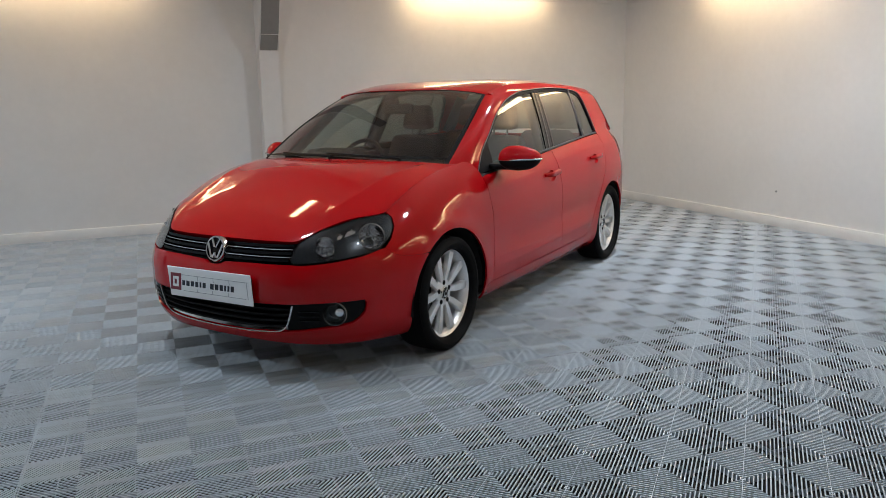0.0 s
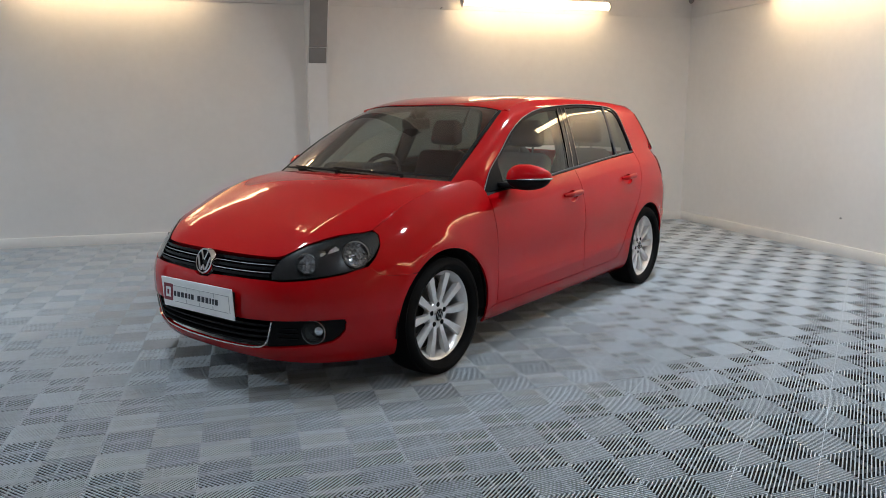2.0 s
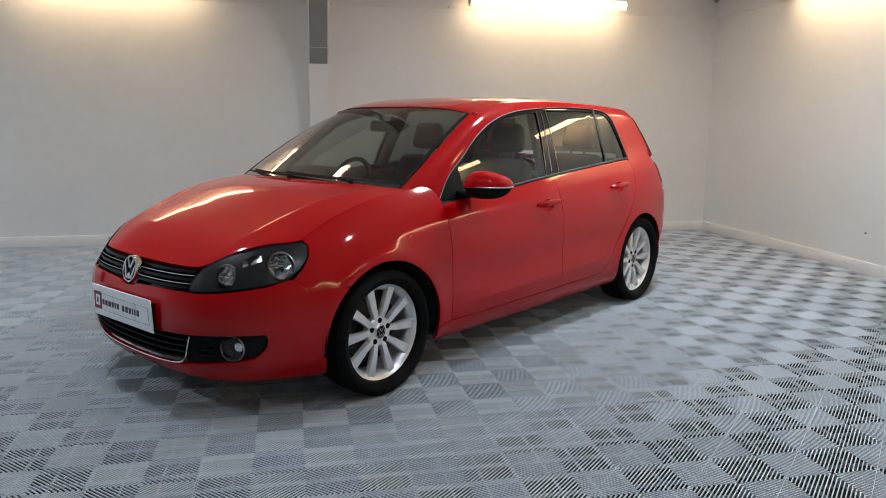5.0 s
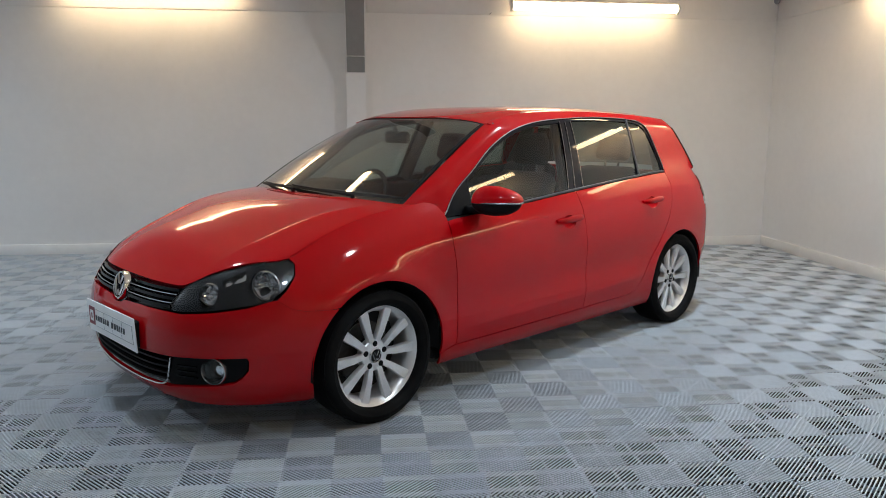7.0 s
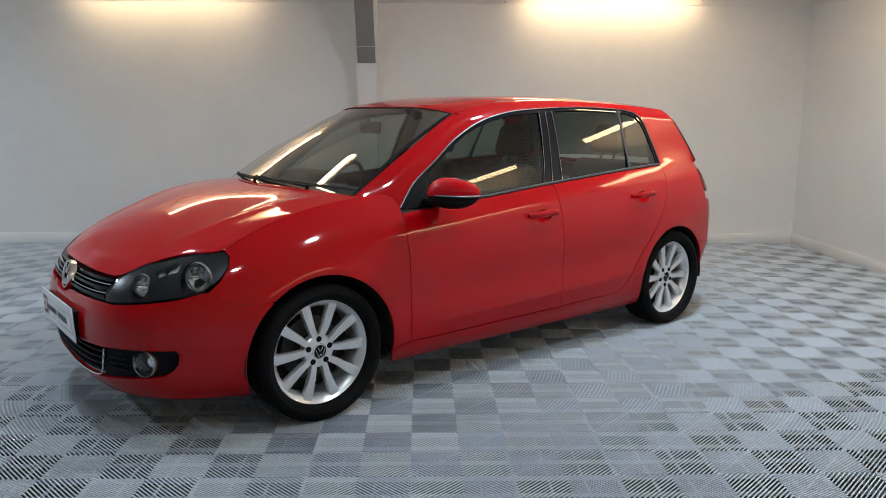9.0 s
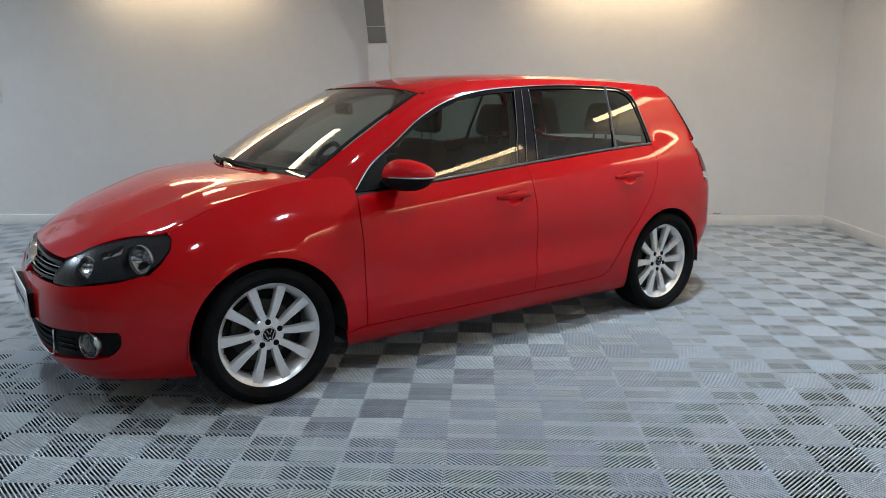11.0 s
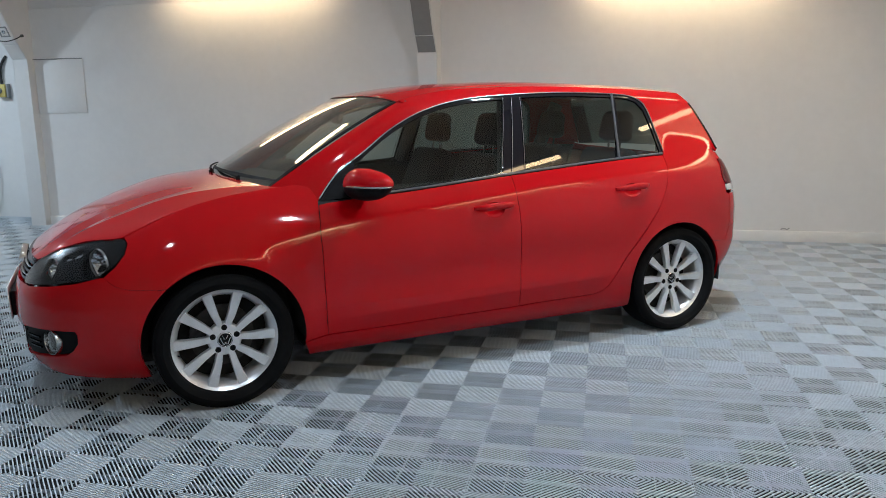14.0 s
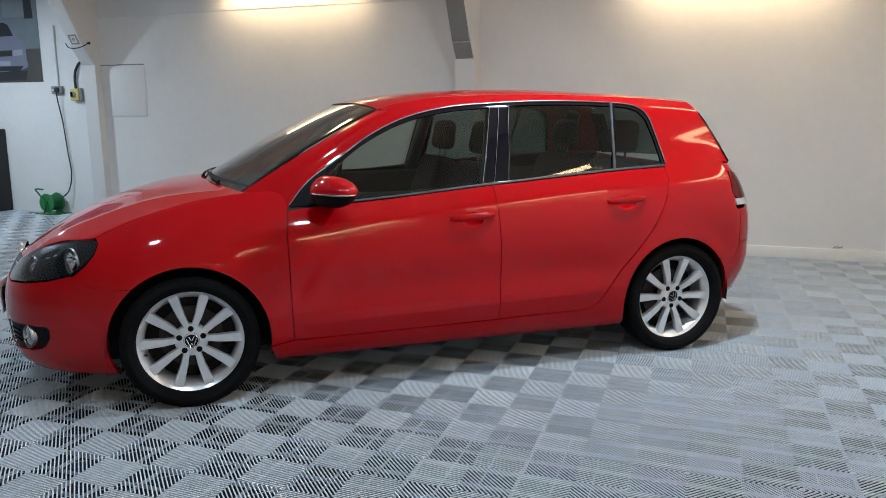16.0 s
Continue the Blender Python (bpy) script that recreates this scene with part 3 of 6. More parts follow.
def soft_line(points, steps=5):
    return [(p.x, p.y) for p in ease([(a, b, 0) for a, b in points], steps)]


def arc(cx, cz, r, a0, a1, n=24):
    return [(cx + r * math.cos(radians(a0 + (a1 - a0) * i / n)), cz + r * math.sin(radians(a0 + (a1 - a0) * i / n))) for i in range(n + 1)]


def side_s(points):
    """Side-view points (x, z) as places along the outline."""
    return [(float(at_x(x)), z) for x, z in points]


def both(name, poly, surf, mats, label="", holes=(), du=0.05, dv=0.04, off=0.0, depth=0.012, gap=0.0006, parents=None):
    made = []
    flat = net(shrink(poly, gap) if gap else poly, holes, du, dv)
    for k, mirror in enumerate((False, True)):
        made.append(shell(name, *flat, surf, mats, parents[k] if parents else car, label, off, depth, mirror))
    return made


FA, RA = 0.360, 0.350          # wheel arch radii
RX = -AXLE + 0.012

# lamp outline, along the nose and up
LAMP = [(0.455, 0.620), (0.470, 0.655), (0.492, 0.690), (0.56, 0.722), (0.64, 0.748), (0.85, 0.786), (0.95, 0.796), (1.03, 0.799), (1.057, 0.784), (1.047, 0.735),
        (1.00, 0.685), (0.94, 0.648), (0.83, 0.622), (0.68, 0.604), (0.53, 0.592), (0.47, 0.592)]
GRILLE = [(-0.452, 0.600), (-0.25, 0.592), (-0.075, 0.584), (-0.045, 0.570), (0.0, 0.566), (0.045, 0.570), (0.075, 0.584), (0.25, 0.592), (0.452, 0.600),
          (0.462, 0.625), (0.480, 0.684), (0.25, 0.694), (0.0, 0.696), (-0.25, 0.694), (-0.480, 0.684), (-0.462, 0.625)]

# front bumper: from the middle round to the wheel arch
edge = [(0.0, 0.566), (0.045, 0.570), (0.075, 0.584), (0.25, 0.590), (0.455, 0.590), (0.53, 0.587), (0.68, 0.599), (0.83, 0.617), (0.93, 0.640), (0.958, 0.643)]
edge += [(float(at_x(x)), z) for x, z in ((1.755, 0.606), (1.70, 0.590), (1.59, 0.585))]
edge += side_s(arc(AXLE, HUB, FA, 49, -22, 18))
edge += [(float(at_x(1.69)), 0.172), (0.95, 0.176), (0.75, 0.182), (0.5, 0.188), (0.25, 0.190), (0.0, 0.190)]
bumper = edge + [(-s, z) for s, z in edge[-2:0:-1]]
mouth_half = [(0.0, 0.236), (0.20, 0.240), (0.37, 0.252), (0.50, 0.266), (0.61, 0.280), (0.70, 0.288), (0.765, 0.300), (0.80, 0.322), (0.828, 0.355), (0.832, 0.395),
              (0.822, 0.412), (0.62, 0.410), (0.47, 0.404), (0.25, 0.398), (0.0, 0.396)]
MOUTH = mouth_half + [(-s, z) for s, z in mouth_half[-2:0:-1]]
front_bumper = shell("front_bumper", *net(shrink(bumper, 0.0004), [MOUTH[::-1]], 0.045, 0.03), lower, PAINT, car, "red front bumper with dark lower intake", 0, 0.02)


# bonnet, roof
shell("bonnet", *lattice(44, 120, 0.004, 1.0, -0.9985, 0.9985), bonnet, PAINT, car, "smooth red bonnet with raised flanks", 0, 0.02)

# front wings
fender = side_s([(1.590, 0.585), (1.70, 0.590), (1.755, 0.606)])
fender += [(0.958, 0.643), (1.006, 0.682), (1.049, 0.735), (1.058, 0.778)]
for s in np.linspace(NOSE_S, float(at_x(1.0)), 26):
    fender.append((float(s), float(wing_top(s))))
fender += side_s([(0.94, 0.992), (0.90, 0.985), (0.872, 0.975), (0.849, 0.93), (0.849, 0.905), (0.8615, 0.79), (0.8555, 0.5), (0.8475, 0.285), (0.935, 0.270), (0.957, 0.262)])
fender += side_s(arc(AXLE, HUB, FA, 188, 50, 40))
both("front_wing", fender, lower, PAINT, "red front wing around the wheel arch", du=0.04, dv=0.014)

# doors
belt = pchip([-1.30, -1.17, -0.2, 0.385, 0.83, 0.87], [1.052, 1.048, 0.985, 0.935, 0.903, 0.898])
front_edge = [(0.845, 0.285), (0.853, 0.5), (0.859, 0.79), (0.846, 0.899)]
door = front_edge + [(x, float(belt(x))) for x in np.linspace(0.80, -0.20, 22)] + [(-0.212, 0.80), (-0.215, 0.55), (-0.205, 0.294)] + [(x, 0.294 - 0.009 * (x + 0.2)) for x in np.linspace(-0.1, 0.75, 10)]
def cup_hole(hx, hz):
    return side_s([(hx + 0.060 * math.cos(t), hz - 0.017 + 0.038 * math.sin(t)) for t in (-2 * math.pi * k / 24 for k in range(24))])


both("front_door", side_s(door), lower, PAINT, "red front door", holes=[cup_hole(-0.066, 0.838)], dv=0.010, depth=0.004)
rear_door = [(-0.2075, 0.294), (-0.2175, 0.55), (-0.2145, 0.80), (-0.2025, float(belt(-0.207)))] + [(x, float(belt(x))) for x in np.linspace(-0.3, -1.22, 18)]
rear_door += soft_line([(-1.255, 1.05), (-1.252, 0.985), (-1.215, 0.88), (-1.13, 0.74), (-1.03, 0.62), (-0.93, 0.514), (-0.86, 0.424), (-0.80, 0.345), (-0.755, 0.315), (-0.70, 0.302)], 4)
rear_door += [(x, 0.298 - 0.005 * (x + 0.3)) for x in np.linspace(-0.6, -0.3, 4)]
both("rear_door", side_s(rear_door), lower, PAINT, "red rear door", holes=[cup_hole(-0.962, 0.888)], dv=0.010, depth=0.004)
# rear quarters up to the belt, rear bumper, tail
quarter = [(-1.259, 1.05), (-1.256, 0.985), (-1.219, 0.88), (-1.134, 0.738), (-1.034, 0.617), (-0.9335, 0.511), (-0.8635, 0.4215), (-0.8025, 0.341), (-0.756, 0.3115), (-0.70, 0.2985)]
quarter += [(x, 0.2945 - 0.005 * (x + 0.3)) for x in np.linspace(-0.6, -0.3, 4)] + [(x, 0.2905 - 0.009 * (x + 0.2)) for x in np.linspace(-0.2, 0.75, 12)]
quarter += [(0.845, 0.2815), (0.935, 0.267), (0.956, 0.259), (0.93, 0.184), (0.3, 0.188), (-0.5, 0.184), (-0.90, 0.182)]
quarter += arc(RX, HUB, RA, -20, 142, 40)
quarter += [(-1.70, 0.520), (-1.735, 0.60), (-1.735, 0.80), (-1.705, 0.812), (-1.700, 1.005), (-1.72, 1.06)]
quarter += [(x, float(top_z(at_x(x))) + 0.008) for x in np.linspace(-1.70, -1.28, 10)]
both("body_side", side_s(quarter), lower, PAINT, "red sill and rear quarter panel", dv=0.014)
END = float(chord[-1])
rb = side_s(arc(RX, HUB, RA, 142.5, 192, 14)) + [(float(at_x(-1.70)), 0.225), (END - 0.5, 0.24), (END, 0.25), (END, 0.62), (END - 0.5, 0.62), (float(at_x(-1.86)), 0.615), (float(at_x(-1.74)), 0.603), (float(at_x(-1.703)), 0.520)]
both("rear_bumper", rb, lower, PAINT, "red rear bumper", du=0.06, dv=0.05)
lamp_tail = soften(side_s([(-1.705, 0.872), (-1.703, 0.995), (-1.74, 1.012), (-1.84, 1.0)]) + [(END - 0.52, 0.985), (END - 0.50, 0.875), (float(at_x(-1.88)), 0.868)], 4)
both("tail_lamp", lamp_tail, lower, REDLENS, "dark red rear lamp", du=0.05, off=0.004, depth=0.02)
strip = side_s([(-1.708, 0.826), (-1.706, 0.862), (-1.88, 0.860)]) + [(END - 0.50, 0.865), (END - 0.52, 0.832), (float(at_x(-1.86)), 0.824)]
both("reversing_lens", strip, lower, WHITELENS, "white lower lens of the rear lamp", du=0.05, off=0.004, depth=0.02)
tg = [(float(at_x(-1.739)), 0.607), (float(at_x(-1.86)), 0.619), (END - 0.5, 0.624), (END, 0.624), (END, 1.02), (END - 0.5, 1.03), (float(at_x(-1.86)), 1.04), (float(at_x(-1.725)), 1.055), (float(at_x(-1.70)), 1.015),
      (float(at_x(-1.84)), 1.01), (END - 0.49, 0.99), (END - 0.49, 0.815), (float(at_x(-1.86)), 0.806), (float(at_x(-1.739)), 0.806)]
both("tailgate", tg, lower, PAINT, "red tailgate", du=0.06, dv=0.05)

# glasshouse frame: what is red above the belt, cut by the window opening
DLO = [(0.845, 0.899)] + soft_line([(0.833, 0.925), (0.735, 1.035), (0.585, 1.135), (0.42, 1.245), (0.225, 1.332), (0.0, 1.383), (-0.27, 1.406), (-0.60, 1.418), (-0.90, 1.413), (-1.08, 1.402), (-1.165, 1.378), (-1.212, 1.325),
                                    (-1.243, 1.20), (-1.272, 1.075), (-1.275, 1.055)], 5)
DLO += [(x, float(belt(x)) + 0.004) for x in np.linspace(-1.22, 0.80, 30)]
WS_EDGE = [(1.045, 0.985), (0.93, 1.055), (0.76, 1.155), (0.60, 1.243), (0.46, 1.318), (0.345, 1.373)]
screen_z = pchip([0.345, 0.46, 0.60, 0.76, 0.93, 1.045], [1.373, 1.318, 1.243, 1.155, 1.055, 0.985])
screen_y = pchip([0.345, 0.60, 0.80, 1.045], [0.578, 0.632, 0.668, 0.702])


def pillar(u, v):
    """Front pillar: from the windscreen's edge (v = 0) to the door frame (v = 1), u from the roof down."""
    u, v = np.asarray(u, float), np.asarray(v, float)
    xs = 0.345 + 0.70 * u
    inner = np.stack([xs, screen_y(xs), screen_z(xs)], -1)
    xd = 0.255 + 0.59 * u
    outer = upper(xd, pillar_z(xd))
    w = v[..., None]
    mid = inner * (1 - w) + outer * w
    bulge = np.stack([0.25 + 0 * u, 0.75 + 0 * u, 0.55 + 0 * u], -1) * (0.022 * (1 - np.clip(u, 0, 1) ** 4) * np.sin(np.pi * np.clip(v, 0, 1)))[..., None]
    return mid + bulge


pillar_z = pchip([0.225, 0.42, 0.585, 0.735, 0.833, 0.848], [1.336, 1.249, 1.139, 1.039, 0.929, 0.90])
rail = [(x, float(rail_z(x))) for x in np.linspace(0.345, -1.53, 40)]
frame_top = [(0.258, 1.325), (0.30, 1.350)] + rail + [(-1.548, 1.385), (-1.605, 1.295), (-1.668, 1.175), (-1.718, 1.072), (-1.71, 1.062)]
frame_top += [(x, float(top_z(at_x(x)))) for x in np.linspace(-1.70, -1.28, 10)]
def into_shoulder(p, n):
    """Lets the foot of the rear pillar curve smoothly into the shoulder below it."""
    s = at_x(np.clip(p[:, 0], -1.75, -1.0))
    foot = lower(s, top_z(s))
    m = outward(foot, normals_of(lower, s, top_z(s) - 0.004))
    w = np.clip((foot[:, 2] + 0.15 - p[:, 2]) / 0.15, 0, 1) * np.clip((-1.22 - p[:, 0]) / 0.12, 0, 1)
    w = (w * w * (3 - 2 * w))[:, None]
    out = n * (1 - w) + m * w
    return out / np.linalg.norm(out, axis=-1, keepdims=True)


inner_dlo = [q for q in DLO if q[0] < 0.25 and q[1] > belt(max(q[0], -1.29)) + 0.012]
frame_poly = frame_top + inner_dlo[::-1]
for mirror in (False, True):
    shell("roof_side", *net(frame_poly, (), 0.05, 0.03), upper, PAINT, car, "red roof rail and rear pillar", 0, 0.012, mirror, into_shoulder)
    shell("front_pillar", *lattice(26, 8), pillar, PAINT, car, "red windscreen pillar", 0, 0.012, mirror)
    shell("pillar_trim", *net([(-1.570, 1.352), (-1.605, 1.295), (-1.668, 1.175), (-1.718, 1.074), (-1.708, 1.070), (-1.657, 1.175), (-1.594, 1.293), (-1.562, 1.349)], (), 0.05, 0.04), upper, GLOSSBLACK, car, "black strip beside the rear window", 0.003, 0.006, mirror)


def roof_skin(u, v):
    x = -0.585 + 0.945 * u + 0.085 * u * (u > 0) * (1 - v * v)
    y = v * upper(x, rail_z(x))[..., 1]
    p = roof(x - 0.085 * u * u * (u < 0) * (1 - v * v), y)
    w = np.clip((u - 0.6) / 0.4, 0, 1) ** 2
    k = np.clip(np.abs(p[..., 1]) / 0.578, 0, 1)
    edge = np.stack([0.345 + 0.105 * (1 - k * k), p[..., 1], 1.3738 + 0.036 * (1 - k ** 5)], -1)
    return p * (1 - w[..., None]) + edge * w[..., None]


shell("roof", *lattice(48, 36, -1.0, 1.0, -1.0, 1.0), roof_skin, PAINT, car, "red roof skin", 0, 0.004)


# windscreen and rear window
def screen(u, v):
    """u from the cowl (0) to the roof (1), v from side to side."""
    u, v = np.asarray(u, float), np.asarray(v, float)
    a = v * v
    xe = 1.045 - 0.70 * u
    bow = (0.17 * (1 - u) + 0.105 * u) * (1 - a)
    x = xe + bow
    y = v * screen_y(xe)
    z = screen_z(xe) + 0.022 * (1 - u) * (1 - a) + 0.036 * u * (1 - np.abs(v) ** 5) + 0.03 * np.sin(np.pi * u) * 0.4
    return np.stack([x, y, z], -1)


shell("windscreen", *lattice(24, 30, 0.0, 1.0, -0.985, 0.985), screen, GLASS_SCREEN, car, "tinted windscreen", -0.002, 0)
shell("windscreen_band", *lattice(2, 30, 0.985, 1.0, -0.985, 0.985), screen, SEAL, car, "", -0.001, 0)
for v0, v1 in ((-0.998, -0.972), (0.972, 0.998)):
    shell("windscreen_seal", *lattice(24, 2, 0.0, 1.0, v0, v1), screen, SEAL, car, "", 0.0, 0.006)


def rear_screen(u, v):
    u, v = np.asarray(u, float), np.asarray(v, float)
    x = -1.545 - 0.175 * u - 0.085 * (1 - v * v)
    z = 1.385 - 0.325 * u
    return np.stack([x, v * (0.60 + 0.11 * u), z + 0.012 * (1 - v * v)], -1)


shell("rear_window", *lattice(12, 20, 0.0, 1.0, -1.0, 1.0), rear_screen, GLASS_REAR, car, "dark rear window", 0, 0.008)


for v0, v1 in ((-1.0, -0.82), (0.82, 1.0)):
    shell("rear_window_border", *lattice(12, 4, 0.14, 1.0, v0, v1), rear_screen, GLOSSBLACK, car, "black border of the rear window", 0.003, 0.012)


bm = bmesh.new()
blade = []
for v in np.linspace(-1, 1, 41):
    b, k = 1 - v * v, math.sqrt(1.0001 - abs(v) ** 12)
    row = []
    for dx, dz in ((0.02, -0.012), (-0.02, -0.006), (-0.055, -0.001), (-0.085, -0.004), (-0.100, -0.013), (-0.100, -0.022), (-0.09, -0.030), (-0.05, -0.036), (0.02, -0.034)):
        x = -1.475 - 0.080 * b + dx * (0.5 + 0.5 * k)
        y = v * (float(upper(x, rail_z(max(x, -1.6)))[1]) - 0.001)
        z = float(roof(max(x, -1.53 - 0.085 * b), y)[2]) - 0.30 * max(0.0, -1.53 - 0.085 * b - x)
        row.append(bm.verts.new((x, y, z + dz * (0.4 + 0.6 * k) + 0.001)))
    blade.append(row)
for p, q in zip(blade, blade[1:]):
    for i in range(9):
        bm.faces.new((p[i], p[(i + 1) % 9], q[(i + 1) % 9], q[i]))
cap(bm, blade[0])
cap(bm, blade[-1][::-1])
part("roof_spoiler", bm, PAINT, car, "red roof-edge spoiler")

# side windows with black surrounds and bright strips


def window(poly, name, mat, label, off=-0.010):
    for mirror in (False, True):
        shell(name, *net(poly, (), 0.08, 0.06), upper, mat, car, label, off, 0, mirror)


def dlo_top(x):
    t = [q for q in DLO[1:] if q[1] > belt(max(min(q[0], 0.86), -1.29)) + 0.03]
    return float(np.interp(-x, [-q[0] for q in t], [q[1] for q in t]))


def dlo_band(x0, x1, n=24, low=0.0, high=0.0, tilt=(0, 0)):
    """The window opening between two slanted lines: x0 and x1 at the belt, moved by tilt at the top."""
    t = [(x0 + tilt[0] + (x1 + tilt[1] - x0 - tilt[0]) * i / n) for i in range(n + 1)]
    b = [(x0 + (x1 - x0) * i / n) for i in range(n + 1)]
    return [(x, dlo_top(x) - high) for x in t] + [(x, float(belt(x)) + 0.006 + low) for x in reversed(b)]


window(dlo_band(0.635, -0.165, low=0.012, high=0.022, tilt=(0.02, -0.075)), "front_door_glass", GLASS, "tinted front door glass")
window(dlo_band(-0.305, -0.925, low=0.012, high=0.018, tilt=(-0.055, -0.065)), "rear_door_glass", GLASS_REAR, "dark tinted rear door glass")
rear_quarter_glass = [(-1.005, 1.392), (-1.09, 1.383), (-1.15, 1.362), (-1.193, 1.315), (-1.224, 1.20), (-1.25, 1.076), (-1.245, 1.066), (-0.945, 1.048)]
window(rear_quarter_glass, "quarter_light", GLASS_REAR, "small dark quarter light")
full = DLO
holes = [dlo_band(0.635, -0.165, low=0.012, high=0.022, tilt=(0.02, -0.075)), dlo_band(-0.305, -0.925, low=0.012, high=0.018, tilt=(-0.055, -0.065)), rear_quarter_glass]
for mirror in (False, True):
    shell("window_surround", *net(full, holes, 0.08, 0.05), upper, PILLARBLACK, car, "black window frame and centre pillar", -0.004, 0.012, mirror)


def strip_along(name, line, r, mat, label="", mirror_too=True, lift=0.002, parent=None):
    """A thin bright bar laid along a line of the glasshouse."""
    made = []
    for m in ((1, -1) if mirror_too else (1,)):
        p = upper(np.array([q[0] for q in line]), np.array([q[1] for q in line]))
        bm = bmesh.new()
        tube(bm, [(a, m * (b + lift), c) for a, b, c in p], r, 6)
        made.append(part(name, bm, mat, parent or car, label))
    return made


top_line = [q for q in DLO[1:] if q[0] > -1.28 and (q[1] > belt(max(min(q[0], 0.86), -1.29)) + 0.02)]
strip_along("window_trim", top_line, 0.0030, WINDOWTRIM, "satin bright strip above the side windows")
strip_along("belt_trim", [(x, float(belt(x)) + 0.008) for x in np.linspace(0.63, -1.262, 40)], 0.0070, BELT, "dark satin strip along the window sill")
strip_along("quarter_divider", [(-0.935, 1.045), (-0.99, 1.41)], 0.008, BELT, "grey divider bar")
for x0, x1 in (((-0.150, 0.99), (-0.245, 1.402)), ((-0.212, 0.985), (-0.298, 1.404)), ((-0.295, 1.0), (-0.352, 1.405))):
    strip_along("pillar_bead", [(x0[0] + (x1[0] - x0[0]) * f / 8, x0[1] + (x1[1] - 0.012 - x0[1]) * f / 8) for f in range(9)], 0.0016, SATIN, "", lift=0.0005)

# dark inner body, floor and wheel wells
inner_side = [(0.955, 0.20), (0.94, 0.27)] + arc(AXLE, HUB, FA + 0.004, 186, 10, 30) + [(1.70, 0.30), (1.70, 0.80)]
inner_side += [(x, float(top_z(at_x(x))) - 0.012) for x in np.linspace(1.66, -1.70, 60)]
inner_side += [(-1.72, 0.30)] + arc(RX, HUB, RA + 0.004, 170, -6, 30) + [(-0.90, 0.20)]
both("inner_body", side_s(inner_side), lower, SHELL, "", du=0.12, dv=0.08, off=-0.022, depth=0, gap=0)
bm = bmesh.new()
box(bm, (-1.80, -0.62, 0.19), (1.80, 0.62, 0.24), 0.02)
box(bm, (-0.93, -0.80, 0.20), (0.94, 0.80, 0.26), 0.02)
box(bm, (1.62, -0.64, 0.22), (2.0, 0.64, 0.56), 0.05)
box(bm, (-1.93, -0.62, 0.25), (-1.60, 0.62, 0.60), 0.05)
part("underbody", bm, SHELL, car, "dark underbody")
for hub, r in ((AXLE, FA + 0.01), (RX, RA + 0.01)):
    for m in (1, -1):
        bm = bmesh.new()
        n = 28
        ring = [[bm.verts.new((hub + r * math.cos(t), m * y, HUB + r * math.sin(t))) for t in (radians(-6 + 192 * i / n) for i in range(n + 1))] for y in (0.858, 0.56)]
        for i in range(n):
            bm.faces.new((ring[0][i], ring[0][i + 1], ring[1][i + 1], ring[1][i]))
        mid = bm.verts.new((hub, m * 0.56, HUB))
        for i in range(n):
            bm.faces.new((ring[1][i], ring[1][i + 1], mid))
        part("wheel_housing", bm, SHELL, car, "black wheel arch liner")


